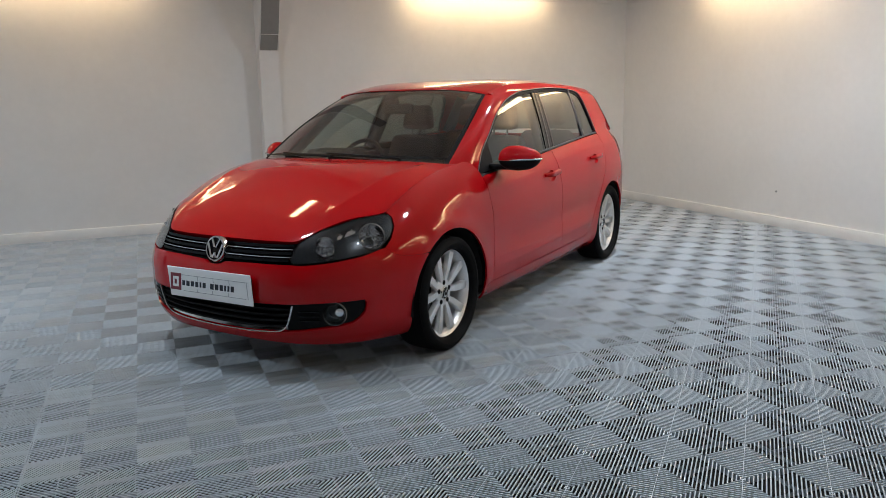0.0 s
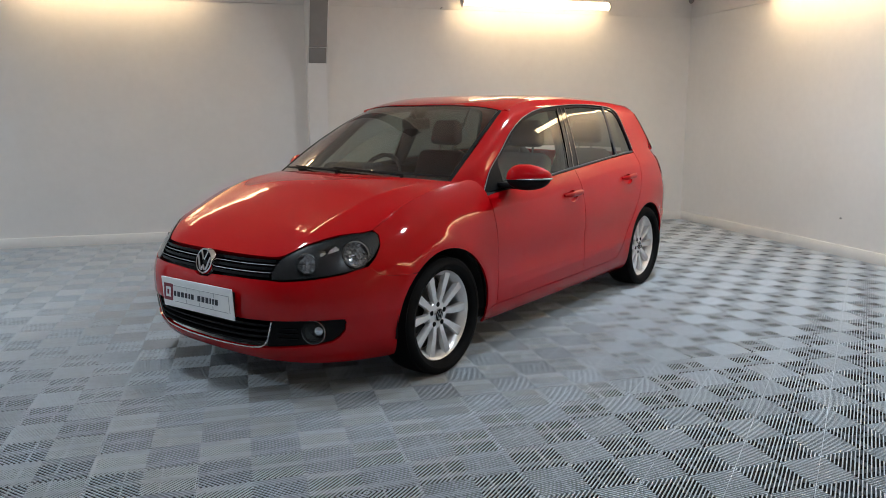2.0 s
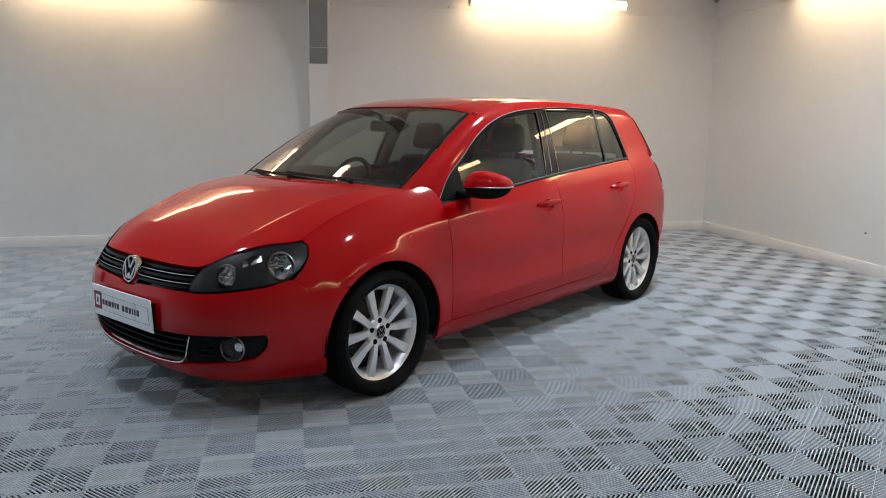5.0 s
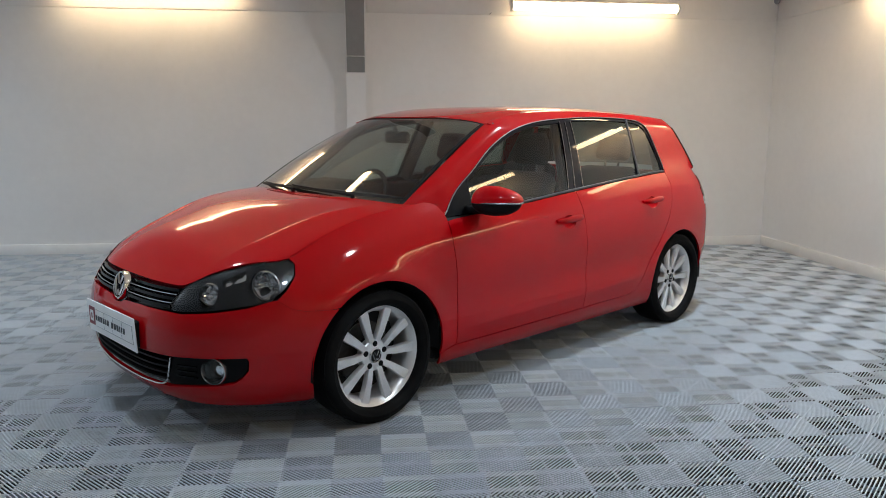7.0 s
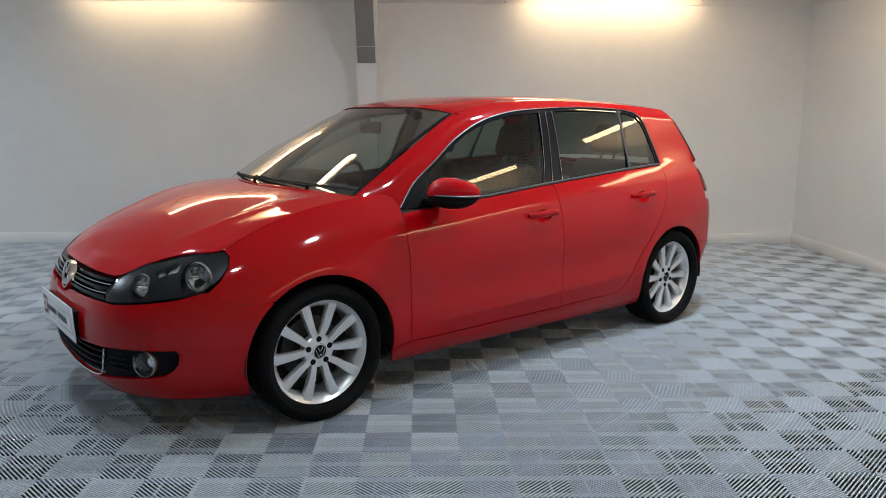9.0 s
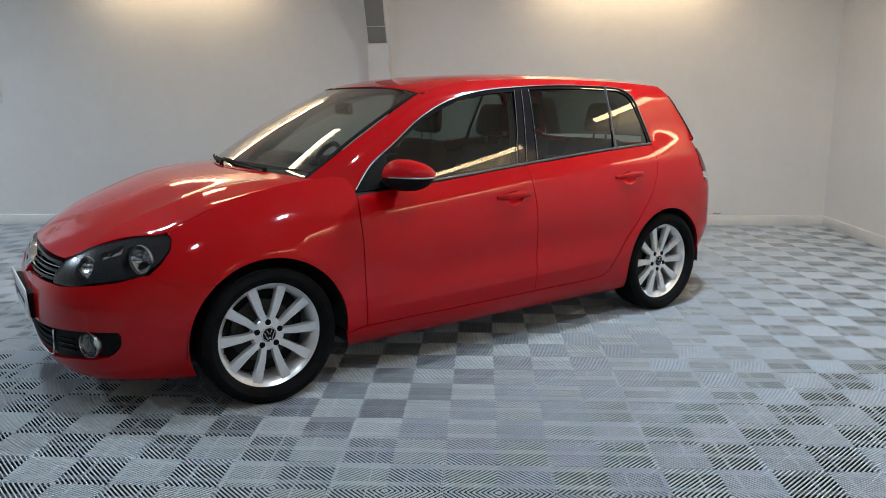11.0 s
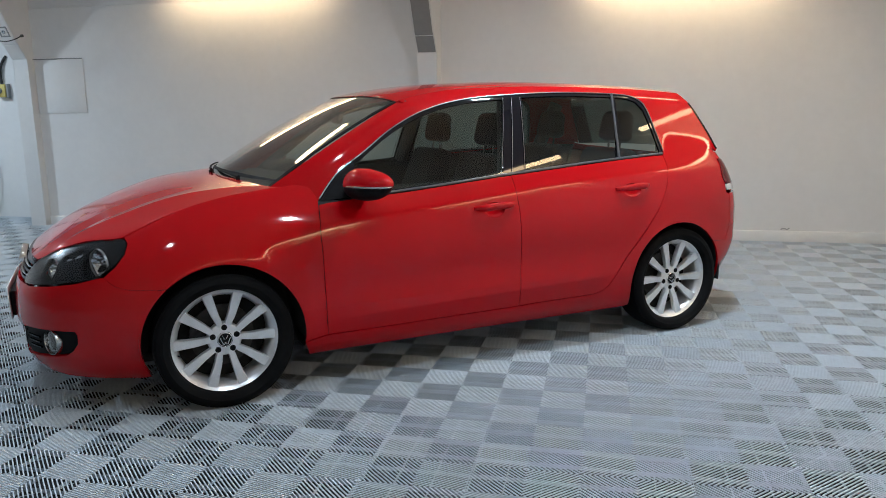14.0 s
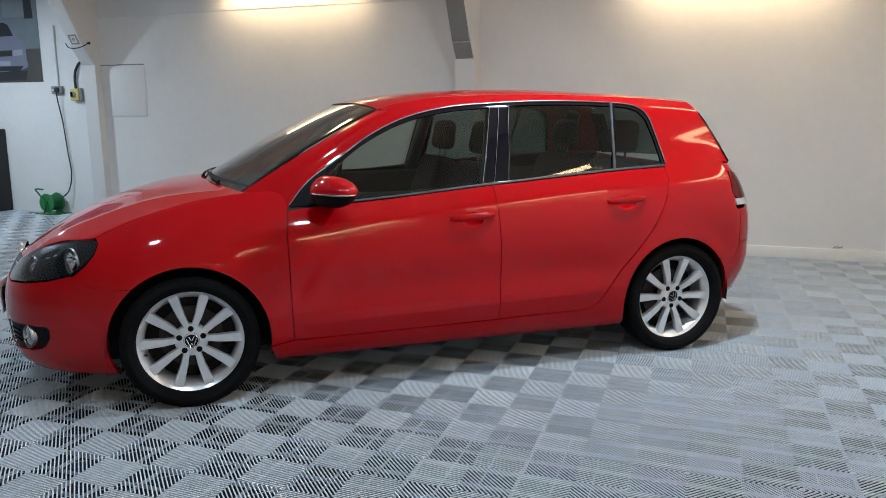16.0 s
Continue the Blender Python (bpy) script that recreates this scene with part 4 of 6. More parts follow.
# ---- wheels ----
def make_wheel():
    """A wheel about the y axis, its outer face towards +y."""
    rim = bmesh.new()
    lathe(rim, [(-0.10, 0.205), (-0.09, 0.222), (-0.05, 0.208), (0.02, 0.204), (0.046, 0.212), (0.060, 0.226), (0.066, 0.233), (0.070, 0.238), (0.064, 0.241), (0.05, 0.240), (0.04, 0.232)], n=72)
    spokes = []
    for k in range(10):
        spoke = bmesh.new()
        spokes.append(spoke)
        ang = 36 * k
        near = 18 if k % 2 == 0 else -18
        t = radians(ang)
        pair = radians(ang + near * 0.24)

        def pt(r, side, y, tt):
            c = (math.cos(tt), math.sin(tt))
            return (r * c[0] - side * c[1], y, r * c[1] + side * c[0])
        rows = [(0.050, 0.0125, 0.046, pair), (0.080, 0.0150, 0.050, pair * 0.6 + t * 0.4), (0.12, 0.0175, 0.054, t), (0.17, 0.0205, 0.057, t), (0.215, 0.0235, 0.060, t), (0.234, 0.0245, 0.060, t)]
        rings = []
        for r, w, y, tt in rows:
            rings.append([spoke.verts.new(pt(r, sd, yy, tt)) for sd, yy in ((-w, y - 0.028), (-w * 1.0, y - 0.004), (-w * 0.86, y), (w * 0.86, y), (w * 1.0, y - 0.004), (w, y - 0.028))])
        for a, b in zip(rings, rings[1:]):
            for i in range(5):
                spoke.faces.new((a[i], a[i + 1], b[i + 1], b[i]))
            spoke.faces.new((a[5], a[0], b[0], b[5]))
        spoke.faces.new(rings[0])
        spoke.faces.new(rings[-1][::-1])
    lathe(rim, [(0.010, 0.078), (0.040, 0.076), (0.046, 0.070), (0.047, 0.060), (0.0475, 0.036)], n=48)
    wheel = part("wheel", rim, ALLOY, None, "silver ten-spoke alloy wheel")
    for spoke in spokes:
        part("spoke", spoke, ALLOY, wheel)
    tyre = bmesh.new()
    prof = [(-0.095, 0.225), (-0.108, 0.245), (-0.112, 0.270), (-0.104, 0.295), (-0.085, 0.309), (-0.05, 0.3128), (0.0, 0.3135), (0.05, 0.3128), (0.085, 0.309), (0.100, 0.299), (0.108, 0.283),
            (0.109, 0.272), (0.106, 0.268), (0.104, 0.256), (0.098, 0.248), (0.090, 0.243), (0.070, 0.240), (0.062, 0.236)]
    lathe(tyre, prof, n=96)
    ty = part("tyre", tyre, RUBBER, wheel, "black road tyre")
    # raised shoulder blocks
    blocks = bmesh.new()
    for i in range(92):
        a = 2 * math.pi * i / 92
        m = Matrix.Rotation(-a, 4, "Y")
        box(blocks, (0.300, 0.050, -0.0092), (0.3108, 0.0875, 0.0092), 0, 1, m @ Matrix.Rotation(0, 4, "Z"))
    part("tread", blocks, RUBBER, ty, "tread shoulder blocks", smooth=False, kind="stuff")
    hubcap = bmesh.new()
    rings = lathe(hubcap, [(0.040, 0.036), (0.056, 0.034), (0.058, 0.031), (0.0565, 0.029)], n=40)
    part("cap_ring", hubcap, CHROME, wheel, "chrome ring of the hub cap")
    bm = bmesh.new()
    rings = lathe(bm, [(0.050, 0.030), (0.0568, 0.029), (0.0575, 0.015), (0.0578, 0.001)], n=32)
    cap(bm, rings[-1][::-1])
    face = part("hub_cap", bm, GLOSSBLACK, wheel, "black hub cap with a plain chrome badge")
    bm = bmesh.new()
    for x0, z0, x1, z1 in ((-0.013, 0.022, -0.002, 0.002), (0.013, 0.022, 0.002, 0.002), (-0.023, 0.012, -0.010, -0.020), (0.023, 0.012, 0.010, -0.020), (-0.006, -0.022, 0.0, -0.010), (0.006, -0.022, 0.0, -0.010)):
        tube(bm, [(x0, 0.0585, z0), (x1, 0.0585, z1)], 0.0022, 6)
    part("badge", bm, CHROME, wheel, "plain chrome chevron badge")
    for k in range(5):
        t = radians(90 + 72 * k)
        m = Matrix.Translation((0.056 * math.cos(t), 0, 0.056 * math.sin(t)))
        bm = bmesh.new()
        rings = lathe(bm, [(0.046, 0.0138), (0.0492, 0.0134), (0.0488, 0.0085), (0.0505, 0.0080), (0.0505, 0.004)], n=18, m=m)
        cap(bm, rings[-1][::-1])
        part("wheel_bolt", bm, BLACK, wheel, "recessed black wheel bolt")
    bm = bmesh.new()
    rings = lathe(bm, [(-0.06, 0.06), (-0.058, 0.145), (-0.036, 0.146), (-0.034, 0.06)], n=48)
    part("brake_disc", bm, DISC, wheel, "steel brake disc")
    bm = bmesh.new()
    rings = lathe(bm, [(-0.07, 0.03), (-0.072, 0.21)], n=40)
    part("wheel_back", bm, SHELL, wheel, "dark inside of the wheel")
    bm = bmesh.new()
    tube(bm, [(0.208, 0.045, -0.05), (0.196, 0.065, -0.048)], 0.004, 8)
    part("valve", bm, BLACK, wheel, "black tyre valve")
    wheel.parent = car
    wheel.matrix_basis = pose(AXLE, 0.770, HUB)
    return wheel


wheel = make_wheel()
copy_thing(wheel, pose(-AXLE, 0.770, HUB, 0, 34, 0))
copy_thing(wheel, pose(AXLE, -0.770, HUB, 0, 0, 180))
copy_thing(wheel, pose(-AXLE, -0.770, HUB, 0, 25, 180))


# ---- headlamps ----
def lamp_shell(name, poly, mats, parent, off, depth, mirror, label="", du=0.05, dv=0.04):
    return shell(name, *net(poly, (), du, dv), lower, mats, parent, label, off, depth, mirror)


LAMP_IN = shrink(LAMP, 0.003)
for mirror in (False, True):
    m = -1 if mirror else 1
    lamp = lamp_shell("headlamp", LAMP_IN, LENS, car, 0.001, 0.0, mirror, "clear headlamp with dark bezel and chrome bowls")
    lamp_shell("lamp_housing", shrink(LAMP, 0.004), LAMPGREY, lamp, -0.070, 0.0, mirror, "dark grey inner housing")
    wells = [[(s0 + r * 1.12 * math.cos(t), z0 + r * 1.06 * math.sin(t)) for t in (-2 * math.pi * i / 28 for i in range(28))] for s0, z0, r in ((0.900, 0.698, 0.060), (0.640, 0.664, 0.046))]
    wells.append([(0.706, 0.696), (0.702, 0.722), (0.815, 0.758), (0.828, 0.745), (0.822, 0.724)])
    shell("lamp_bezel", *net(shrink(LAMP, 0.004), wells, 0.04, 0.03), lower, LAMPGREY, lamp, "smooth dark grey bezel", -0.006, 0.020, mirror)
    # wall round the lamp
    bm = bmesh.new()
    ring = soften(shrink(LAMP, 0.004), 2)
    s, z = np.array([q[0] for q in ring]), np.array([q[1] for q in ring])
    p = lower(s, z)
    nrm = outward(p, normals_of(lower, s, z))
    rows = [[bm.verts.new(tuple((a - b * d) * (1, m, 1))) for a, b in zip(p, nrm)] for d in (0.0015, 0.055)]
    k = len(ring)
    for i in range(k):
        bm.faces.new((rows[0][i], rows[0][(i + 1) % k], rows[1][(i + 1) % k], rows[1][i]))
    part("lamp_wall", bm, LAMPGREY, lamp)
    chips = random.Random(11)
    for s0, z0, r, deep in ((0.900, 0.698, 0.060, 0.050), (0.640, 0.664, 0.046, 0.040)):
        c = lower(s0, z0)
        mm = Matrix.Translation((c[0] - 0.024, m * (c[1] - 0.018), c[2] - 0.003)) @ Matrix.Rotation(m * radians(32), 4, "Z")
        # faceted bowl: each cell of the reflector tips its own way
        bm = bmesh.new()
        rings = []
        for q in (1.0, 0.88, 0.70, 0.50, 0.28, 0.16):
            ring = []
            for i in range(18):
                t = 2 * math.pi * (i + 0.5 * chips.random()) / 18
                d = -deep * (1 - (q * 0.95) ** 2) + (chips.random() - 0.5) * 0.006
                ring.append(bm.verts.new(mm @ Vector((d, r * q * math.cos(t), r * q * math.sin(t)))))
            rings.append(ring)
        for p, q in zip(rings, rings[1:]):
            for i in range(18):
                bm.faces.new((p[i], p[(i + 1) % 18], q[(i + 1) % 18], q[i]))
        cap(bm, rings[-1])
        bowl = part("reflector_bowl", bm, REFLECTOR, lamp, "faceted chrome reflector bowl", smooth=False)
        bm = bmesh.new()
        lathe(bm, [(-0.004, r * 1.005), (0.003, r * 1.01), (0.005, r * 1.04), (-0.004, r * 1.08)], "X", 40, mm)
        part("bowl_rim", bm, LAMPRIM, bowl, "grey rim")
        bm = bmesh.new()
        rings = lathe(bm, [(-deep, 0.010), (-0.016, 0.010), (-0.010, 0.006)], "X", 14, mm)
        cap(bm, rings[-1][::-1])
        part("bulb", bm, CHROME, bowl, "capped bulb")
        bm = bmesh.new()
        tube(bm, [mm @ Vector((-0.006, -r * 0.98, -r * 0.10)), mm @ Vector((-0.012, 0, -r * 0.02)), mm @ Vector((-0.006, r * 0.98, -r * 0.10))], 0.0022, 6)
        part("bulb_bridge", bm, LAMPRIM, bowl)
    # faceted strip between the bowls and at the outer end
    for name, s0, s1, z0, z1, deep, label in (("indicator_reflector", 0.695, 0.835, 0.690, 0.742, 0.022, "faceted silver indicator reflector"),):
        bm = bmesh.new()
        rows = []
        for i in range(8):
            f = i / 7
            row = []
            for j in range(4):
                g = j / 3
                ss, zz = s0 + (s1 - s0) * f, z0 + (z1 - z0) * g + 0.018 * f
                c, nv = lower(ss, zz), outward(lower(ss, zz), normals_of(lower, ss, zz))
                q = c - nv * (deep + chips.random() * 0.010)
                row.append(bm.verts.new((q[0], m * q[1], q[2])))
            rows.append(row)
        for p, q in zip(rows, rows[1:]):
            for j in range(3):
                bm.faces.new((p[j], p[j + 1], q[j + 1], q[j]))
        part(name, bm, REFLECTOR, lamp, label, smooth=False)

# ---- grille ----
grille = shell("grille", *net(GRILLE, (), 0.05, 0.03), lower, GLOSSBLACK, car, "gloss black grille with thin chrome lines", -0.045, 0.0)


def bar_along(name, z_of, s0, s1, depth_in, thick, high, mat, parent, label="", n=40):
    """A slat that follows the nose."""
    bm = bmesh.new()
    ss = np.linspace(s0, s1, n)
    zz = np.array([z_of(a) for a in ss])
    p = lower(ss, zz)
    nr = outward(p, normals_of(lower, ss, zz))
    nr[:, 2] *= 0.2
    rings = []
    for a, b in zip(p, nr):
        q0, q1 = a - b * depth_in, a - b * (depth_in + thick)
        rings.append([bm.verts.new((q[0], q[1], q[2] + h)) for q, h in ((q0, -high * 0.35), (q0, high * 0.35), (q1, high / 2), (q1, -high / 2))])
    for a, b in zip(rings, rings[1:]):
        for i in range(4):
            bm.faces.new((a[i], a[(i + 1) % 4], b[(i + 1) % 4], b[i]))
    cap(bm, rings[0])
    cap(bm, rings[-1][::-1])
    return part(name, bm, mat, parent, label)


def droop(z):
    return lambda a: z - 0.012 * (1 - (abs(a) / 0.46) ** 2) * 0.3


for z, half in ((0.672, 0.470), (0.640, 0.462), (0.609, 0.452)):
    slat = bar_along("grille_slat", droop(z), -half, half, 0.004, 0.034, 0.020, GLOSSBLACK, grille)
for z, half in ((0.657, 0.468), (0.624, 0.458)):
    bar_along("chrome_strip", droop(z), -half, half, 0.001, 0.010, 0.0045, CHROME, grille, "thin chrome strip")
bm = bmesh.new()
p0 = lower(0.0, 0.636)
mm = Matrix.Translation((p0[0] + 0.004, 0, 0.636)) @ Matrix.Rotation(radians(-14), 4, "Y")
lathe(bm, [(-0.014, 0.0665), (0.000, 0.0668), (0.012, 0.064), (0.015, 0.060), (0.013, 0.0555), (0.004, 0.054)], "X", 56, mm)
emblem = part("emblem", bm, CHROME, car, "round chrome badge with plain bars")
bm = bmesh.new()
rings = lathe(bm, [(-0.012, 0.0640), (0.002, 0.060), (0.004, 0.03), (0.005, 0.001)], "X", 40, mm)
cap(bm, rings[-1][::-1])
part("emblem_disc", bm, GLOSSBLACK, emblem)
for y0, z0, y1, z1 in ((-0.026, 0.048, -0.005, 0.006), (0.026, 0.048, 0.005, 0.006), (-0.050, 0.024, -0.022, -0.044), (0.050, 0.024, 0.022, -0.044), (-0.012, -0.046, 0.0, -0.020), (0.012, -0.046, 0.0, -0.020)):
    bm = bmesh.new()
    tube(bm, [mm @ Vector((0.011, y0, z0)), mm @ Vector((0.011, y1, z1))], 0.0052, 8)
    part("badge_bar", bm, CHROME, emblem)

# ---- show plate ----
plate_m = Matrix.Translation((2.200, -0.012, 0.459)) @ Matrix.Rotation(radians(3.0), 4, "Y") @ Matrix.Rotation(radians(0.8), 4, "X")
bm = bmesh.new()
box(bm, (-0.004, -0.292, -0.078), (0.002, 0.292, 0.078), 0.002, 1, plate_m)
plate = part("show_plate", bm, PLATE, car, "white dealer plate with a red square and dark bars")


def plate_piece(name, y0, z0, y1, z1, mat, h=0.0012, lean=0.0):
    bm = bmesh.new()
    vs = box(bm, (0.002, y0, z0), (0.002 + h, y1, z1), 0.0)
    for v in vs:
        v.co.y += (v.co.z - (z0 + z1) / 2) * lean
    bmesh.ops.transform(bm, matrix=plate_m, verts=bm.verts)
    return part(name, bm, mat, plate, smooth=False)


plate_piece("red_square", -0.278, -0.044, -0.200, 0.046, PLATE_RED, lean=0.18)
plate_piece("white_block", -0.260, -0.026, -0.218, 0.028, PLATE, 0.0018, lean=0.18)
plate_piece("red_notch", -0.247, -0.012, -0.232, 0.014, PLATE_RED, 0.0024, lean=0.18)
y = -0.192
for w in (0.030, 0.033, 0.033, 0.031, 0.022, 0.031):
    plate_piece("ink_bar", y, -0.016, y + w - 0.010, 0.011, PLATE_INK, lean=0.18)
    y += w
y += 0.022
for w in (0.034, 0.033, 0.032, 0.022, 0.022, 0.031):
    plate_piece("ink_bar", y, -0.018, y + w - 0.010, 0.011, PLATE_INK, lean=0.18)
    y += w
for y0, z0, y1, z1 in ((-0.19, 0.038, 0.272, 0.0405), (-0.19, -0.046, 0.250, -0.0435), (-0.075, 0.016, -0.0725, 0.038), (-0.09, -0.0435, -0.0875, -0.025), (0.035, 0.016, 0.0375, 0.038), (0.02, -0.0435, 0.0225, -0.025),
                       (0.145, 0.016, 0.1475, 0.038), (0.13, -0.0435, 0.1325, -0.025), (0.262, -0.046, 0.2645, 0.0405)):
    plate_piece("hair_line", y0, z0, y1, z1, PLATE_LINE, lean=0.0)
bm = bmesh.new()
box(bm, (2.150, -0.26, 0.40), (2.196, 0.26, 0.52), 0.01)
part("plate_holder", bm, BLACK, car)

# ---- lower intake ----
intake = shell("lower_intake", *net(shrink(MOUTH, -0.004), (), 0.06, 0.04), lower, BLACK, car, "black lower intake with slats", -0.05, 0.0)
intake_low = pchip([0.0, 0.20, 0.37, 0.50], [0.236, 0.240, 0.252, 0.268])
for f in (0.22, 0.42, 0.62, 0.82):
    bar_along("intake_slat", lambda a, f=f: float(intake_low(abs(a))) * (1 - f) + 0.398 * f, -0.45, 0.45, 0.012, 0.035, 0.012, BLACK, intake)
trim_path = []
for a, zz in [(-0.470, 0.396), (-0.448, 0.330), (-0.425, 0.285), (-0.37, 0.258), (-0.20, 0.245), (0.0, 0.241), (0.20, 0.245), (0.37, 0.258), (0.425, 0.285), (0.448, 0.330), (0.470, 0.396)]:
    trim_path.append((a, zz))
trim_path = soft_line(trim_path, 6)
pp = lower(np.array([q[0] for q in trim_path]), np.array([q[1] for q in trim_path]))
bm = bmesh.new()
tube(bm, [(a - 0.004, b, c) for a, b, c in pp], 0.0042, 8)
part("intake_trim", bm, CHROME, intake, "thin chrome line round the intake")
for mirror in (False, True):
    m = -1 if mirror else 1
    fogbox = [(0.478, 0.399), (0.455, 0.330), (0.432, 0.283), (0.43, 0.262), (0.50, 0.270), (0.61, 0.284), (0.70, 0.292), (0.762, 0.304), (0.796, 0.325), (0.823, 0.356), (0.827, 0.393), (0.818, 0.407), (0.62, 0.405)]
    c = lower(0.676, 0.352)
    hole = [(0.676 + 0.060 * math.cos(t), 0.352 + 0.046 * math.sin(t)) for t in (2 * math.pi * i / 24 for i in range(24))]
    panel = shell("fog_surround", *net(fogbox, [hole[::-1]], 0.04, 0.03), lower, BLACK, car, "black fog lamp surround", -0.012, 0.01, mirror)
    mm = Matrix.Translation((c[0] - 0.014, m * (c[1] - 0.010), c[2])) @ Matrix.Rotation(m * radians(28), 4, "Z")
    bm = bmesh.new()
    lathe(bm, [(-0.012, 0.0590), (0.009, 0.0590), (0.013, 0.0575), (0.0135, 0.0555), (0.008, 0.0535), (-0.006, 0.052)], "X", 44, mm)
    ring = part("fog_ring", bm, SATIN, panel, "chrome fog lamp ring")
    bm = bmesh.new()
    rings = lathe(bm, [(-0.006, 0.050), (-0.020, 0.044), (-0.036, 0.030), (-0.042, 0.010)], "X", 32, mm)
    cap(bm, rings[-1][::-1])
    part("fog_bowl", bm, LAMPGREY, panel, "fog lamp bowl")
    bm = bmesh.new()
    rings = lathe(bm, [(-0.034, 0.024), (-0.012, 0.020), (-0.008, 0.008)], "X", 20, mm @ Matrix.Translation((0, m * 0.018, 0)))
    cap(bm, rings[-1][::-1])
    part("fog_bulb", bm, REFLECTOR, panel, "bright bulb shield")
    bm = bmesh.new()
    rings = lathe(bm, [(0.006, 0.051), (0.010, 0.03), (0.011, 0.001)], "X", 32, mm)
    part("fog_lens", bm, LENS, panel, "clear fog lamp lens")
    for zz in (0.318, 0.342, 0.366):
        a, b = (0.50, 0.60) if m > 0 else (-0.60, -0.50)
        bar_along("vent_slat", lambda q, zz=zz: zz, a, b, 0.004, 0.012, 0.008, GLOSSBLACK, panel, n=8)


# ---- door mirrors ----
for m in (1, -1):
    def blob(lo, hi, grow, name, mat, parent, label):
        """A band of the rounded mirror body between two heights, as fractions of it."""
        bm = bmesh.new()
        n, rows = 36, 12
        rings = []
        for j in range(rows + 1):
            w = lo + (hi - lo) * j / rows
            rad = max(1e-3, (1 - abs(w) ** 2.15)) ** (1 / 2.15)
            ring = []
            for i in range(n):
                t = 2 * math.pi * i / n
                c, s = math.cos(t), math.sin(t)
                e = 2 / 2.2
                a = 0.130 * rad * math.copysign(abs(c) ** e, c)
                b = 0.078 * rad * math.copysign(abs(s) ** e, s)
                b *= 1.0 if s < 0 else 0.85
                a, b = a * grow, b * grow
                x = 0.640 - 0.60 * a + 0.80 * b
                y = 0.965 + 0.80 * a + 0.60 * b
                ring.append(bm.verts.new((x + 0.015 - 0.012 * w, m * y, 0.998 + 0.076 * w * grow - 0.020 * max(w, 0.0) * (a / 0.13 + 0.25))))
            rings.append(ring)
        for p, q in zip(rings, rings[1:]):
            for i in range(n):
                bm.faces.new((p[i], p[(i + 1) % n], q[(i + 1) % n], q[i]))
        cap(bm, rings[0][::-1])
        cap(bm, rings[-1])
        return part(name, bm, mat, parent, label)
    mirror_ob = blob(-0.14, 1.0, 1.0, "door_mirror", PAINT, car, "red door mirror on a black foot")
    blob(-1.0, -0.165, 0.985, "mirror_base", BLACK, mirror_ob, "black lower mirror shell")
    bm = bmesh.new()
    path = []
    for i in range(13):
        t = radians(-8 + 128 * i / 12)
        e = 2 / 2.5
        a = 0.1305 * math.copysign(abs(math.cos(t)) ** e, math.cos(t))
        b = 0.0795 * math.copysign(abs(math.sin(t)) ** e, math.sin(t)) * 0.85
        path.append((0.655 - 0.60 * a + 0.80 * b + 0.002, m * (0.965 + 0.80 * a + 0.60 * b + 0.001), 0.990))
    tube(bm, path, [0.002] + [0.0048] * 9 + [0.004, 0.003, 0.002], 8)
    part("mirror_indicator", bm, SATIN, mirror_ob, "clear indicator strip")
    bm = bmesh.new()
    box(bm, (0.60, min(m * 0.76, m * 0.92), 0.928), (0.70, max(m * 0.76, m * 0.92), 0.960), 0.012, 3)
    part("mirror_foot", bm, BLACK, mirror_ob, "black mirror foot")
    bm = bmesh.new()
    box(bm, (-0.004, -0.066, -0.040), (0.0, 0.066, 0.040), 0.001, 1, Matrix.Translation((0.607, m * 0.922, 1.0)) @ Matrix.Rotation(m * radians(37), 4, "Z"))
    part("mirror_glass", bm, CHROME, mirror_ob, "mirror glass")
for mirror in (False, True):
    shell("mirror_corner", *net([(0.832, 0.912), (0.735, 1.030), (0.645, 1.090), (0.640, 0.926)], (), 0.05, 0.05), upper, BLACK, car, "black corner trim", 0.0015, 0.006, mirror)

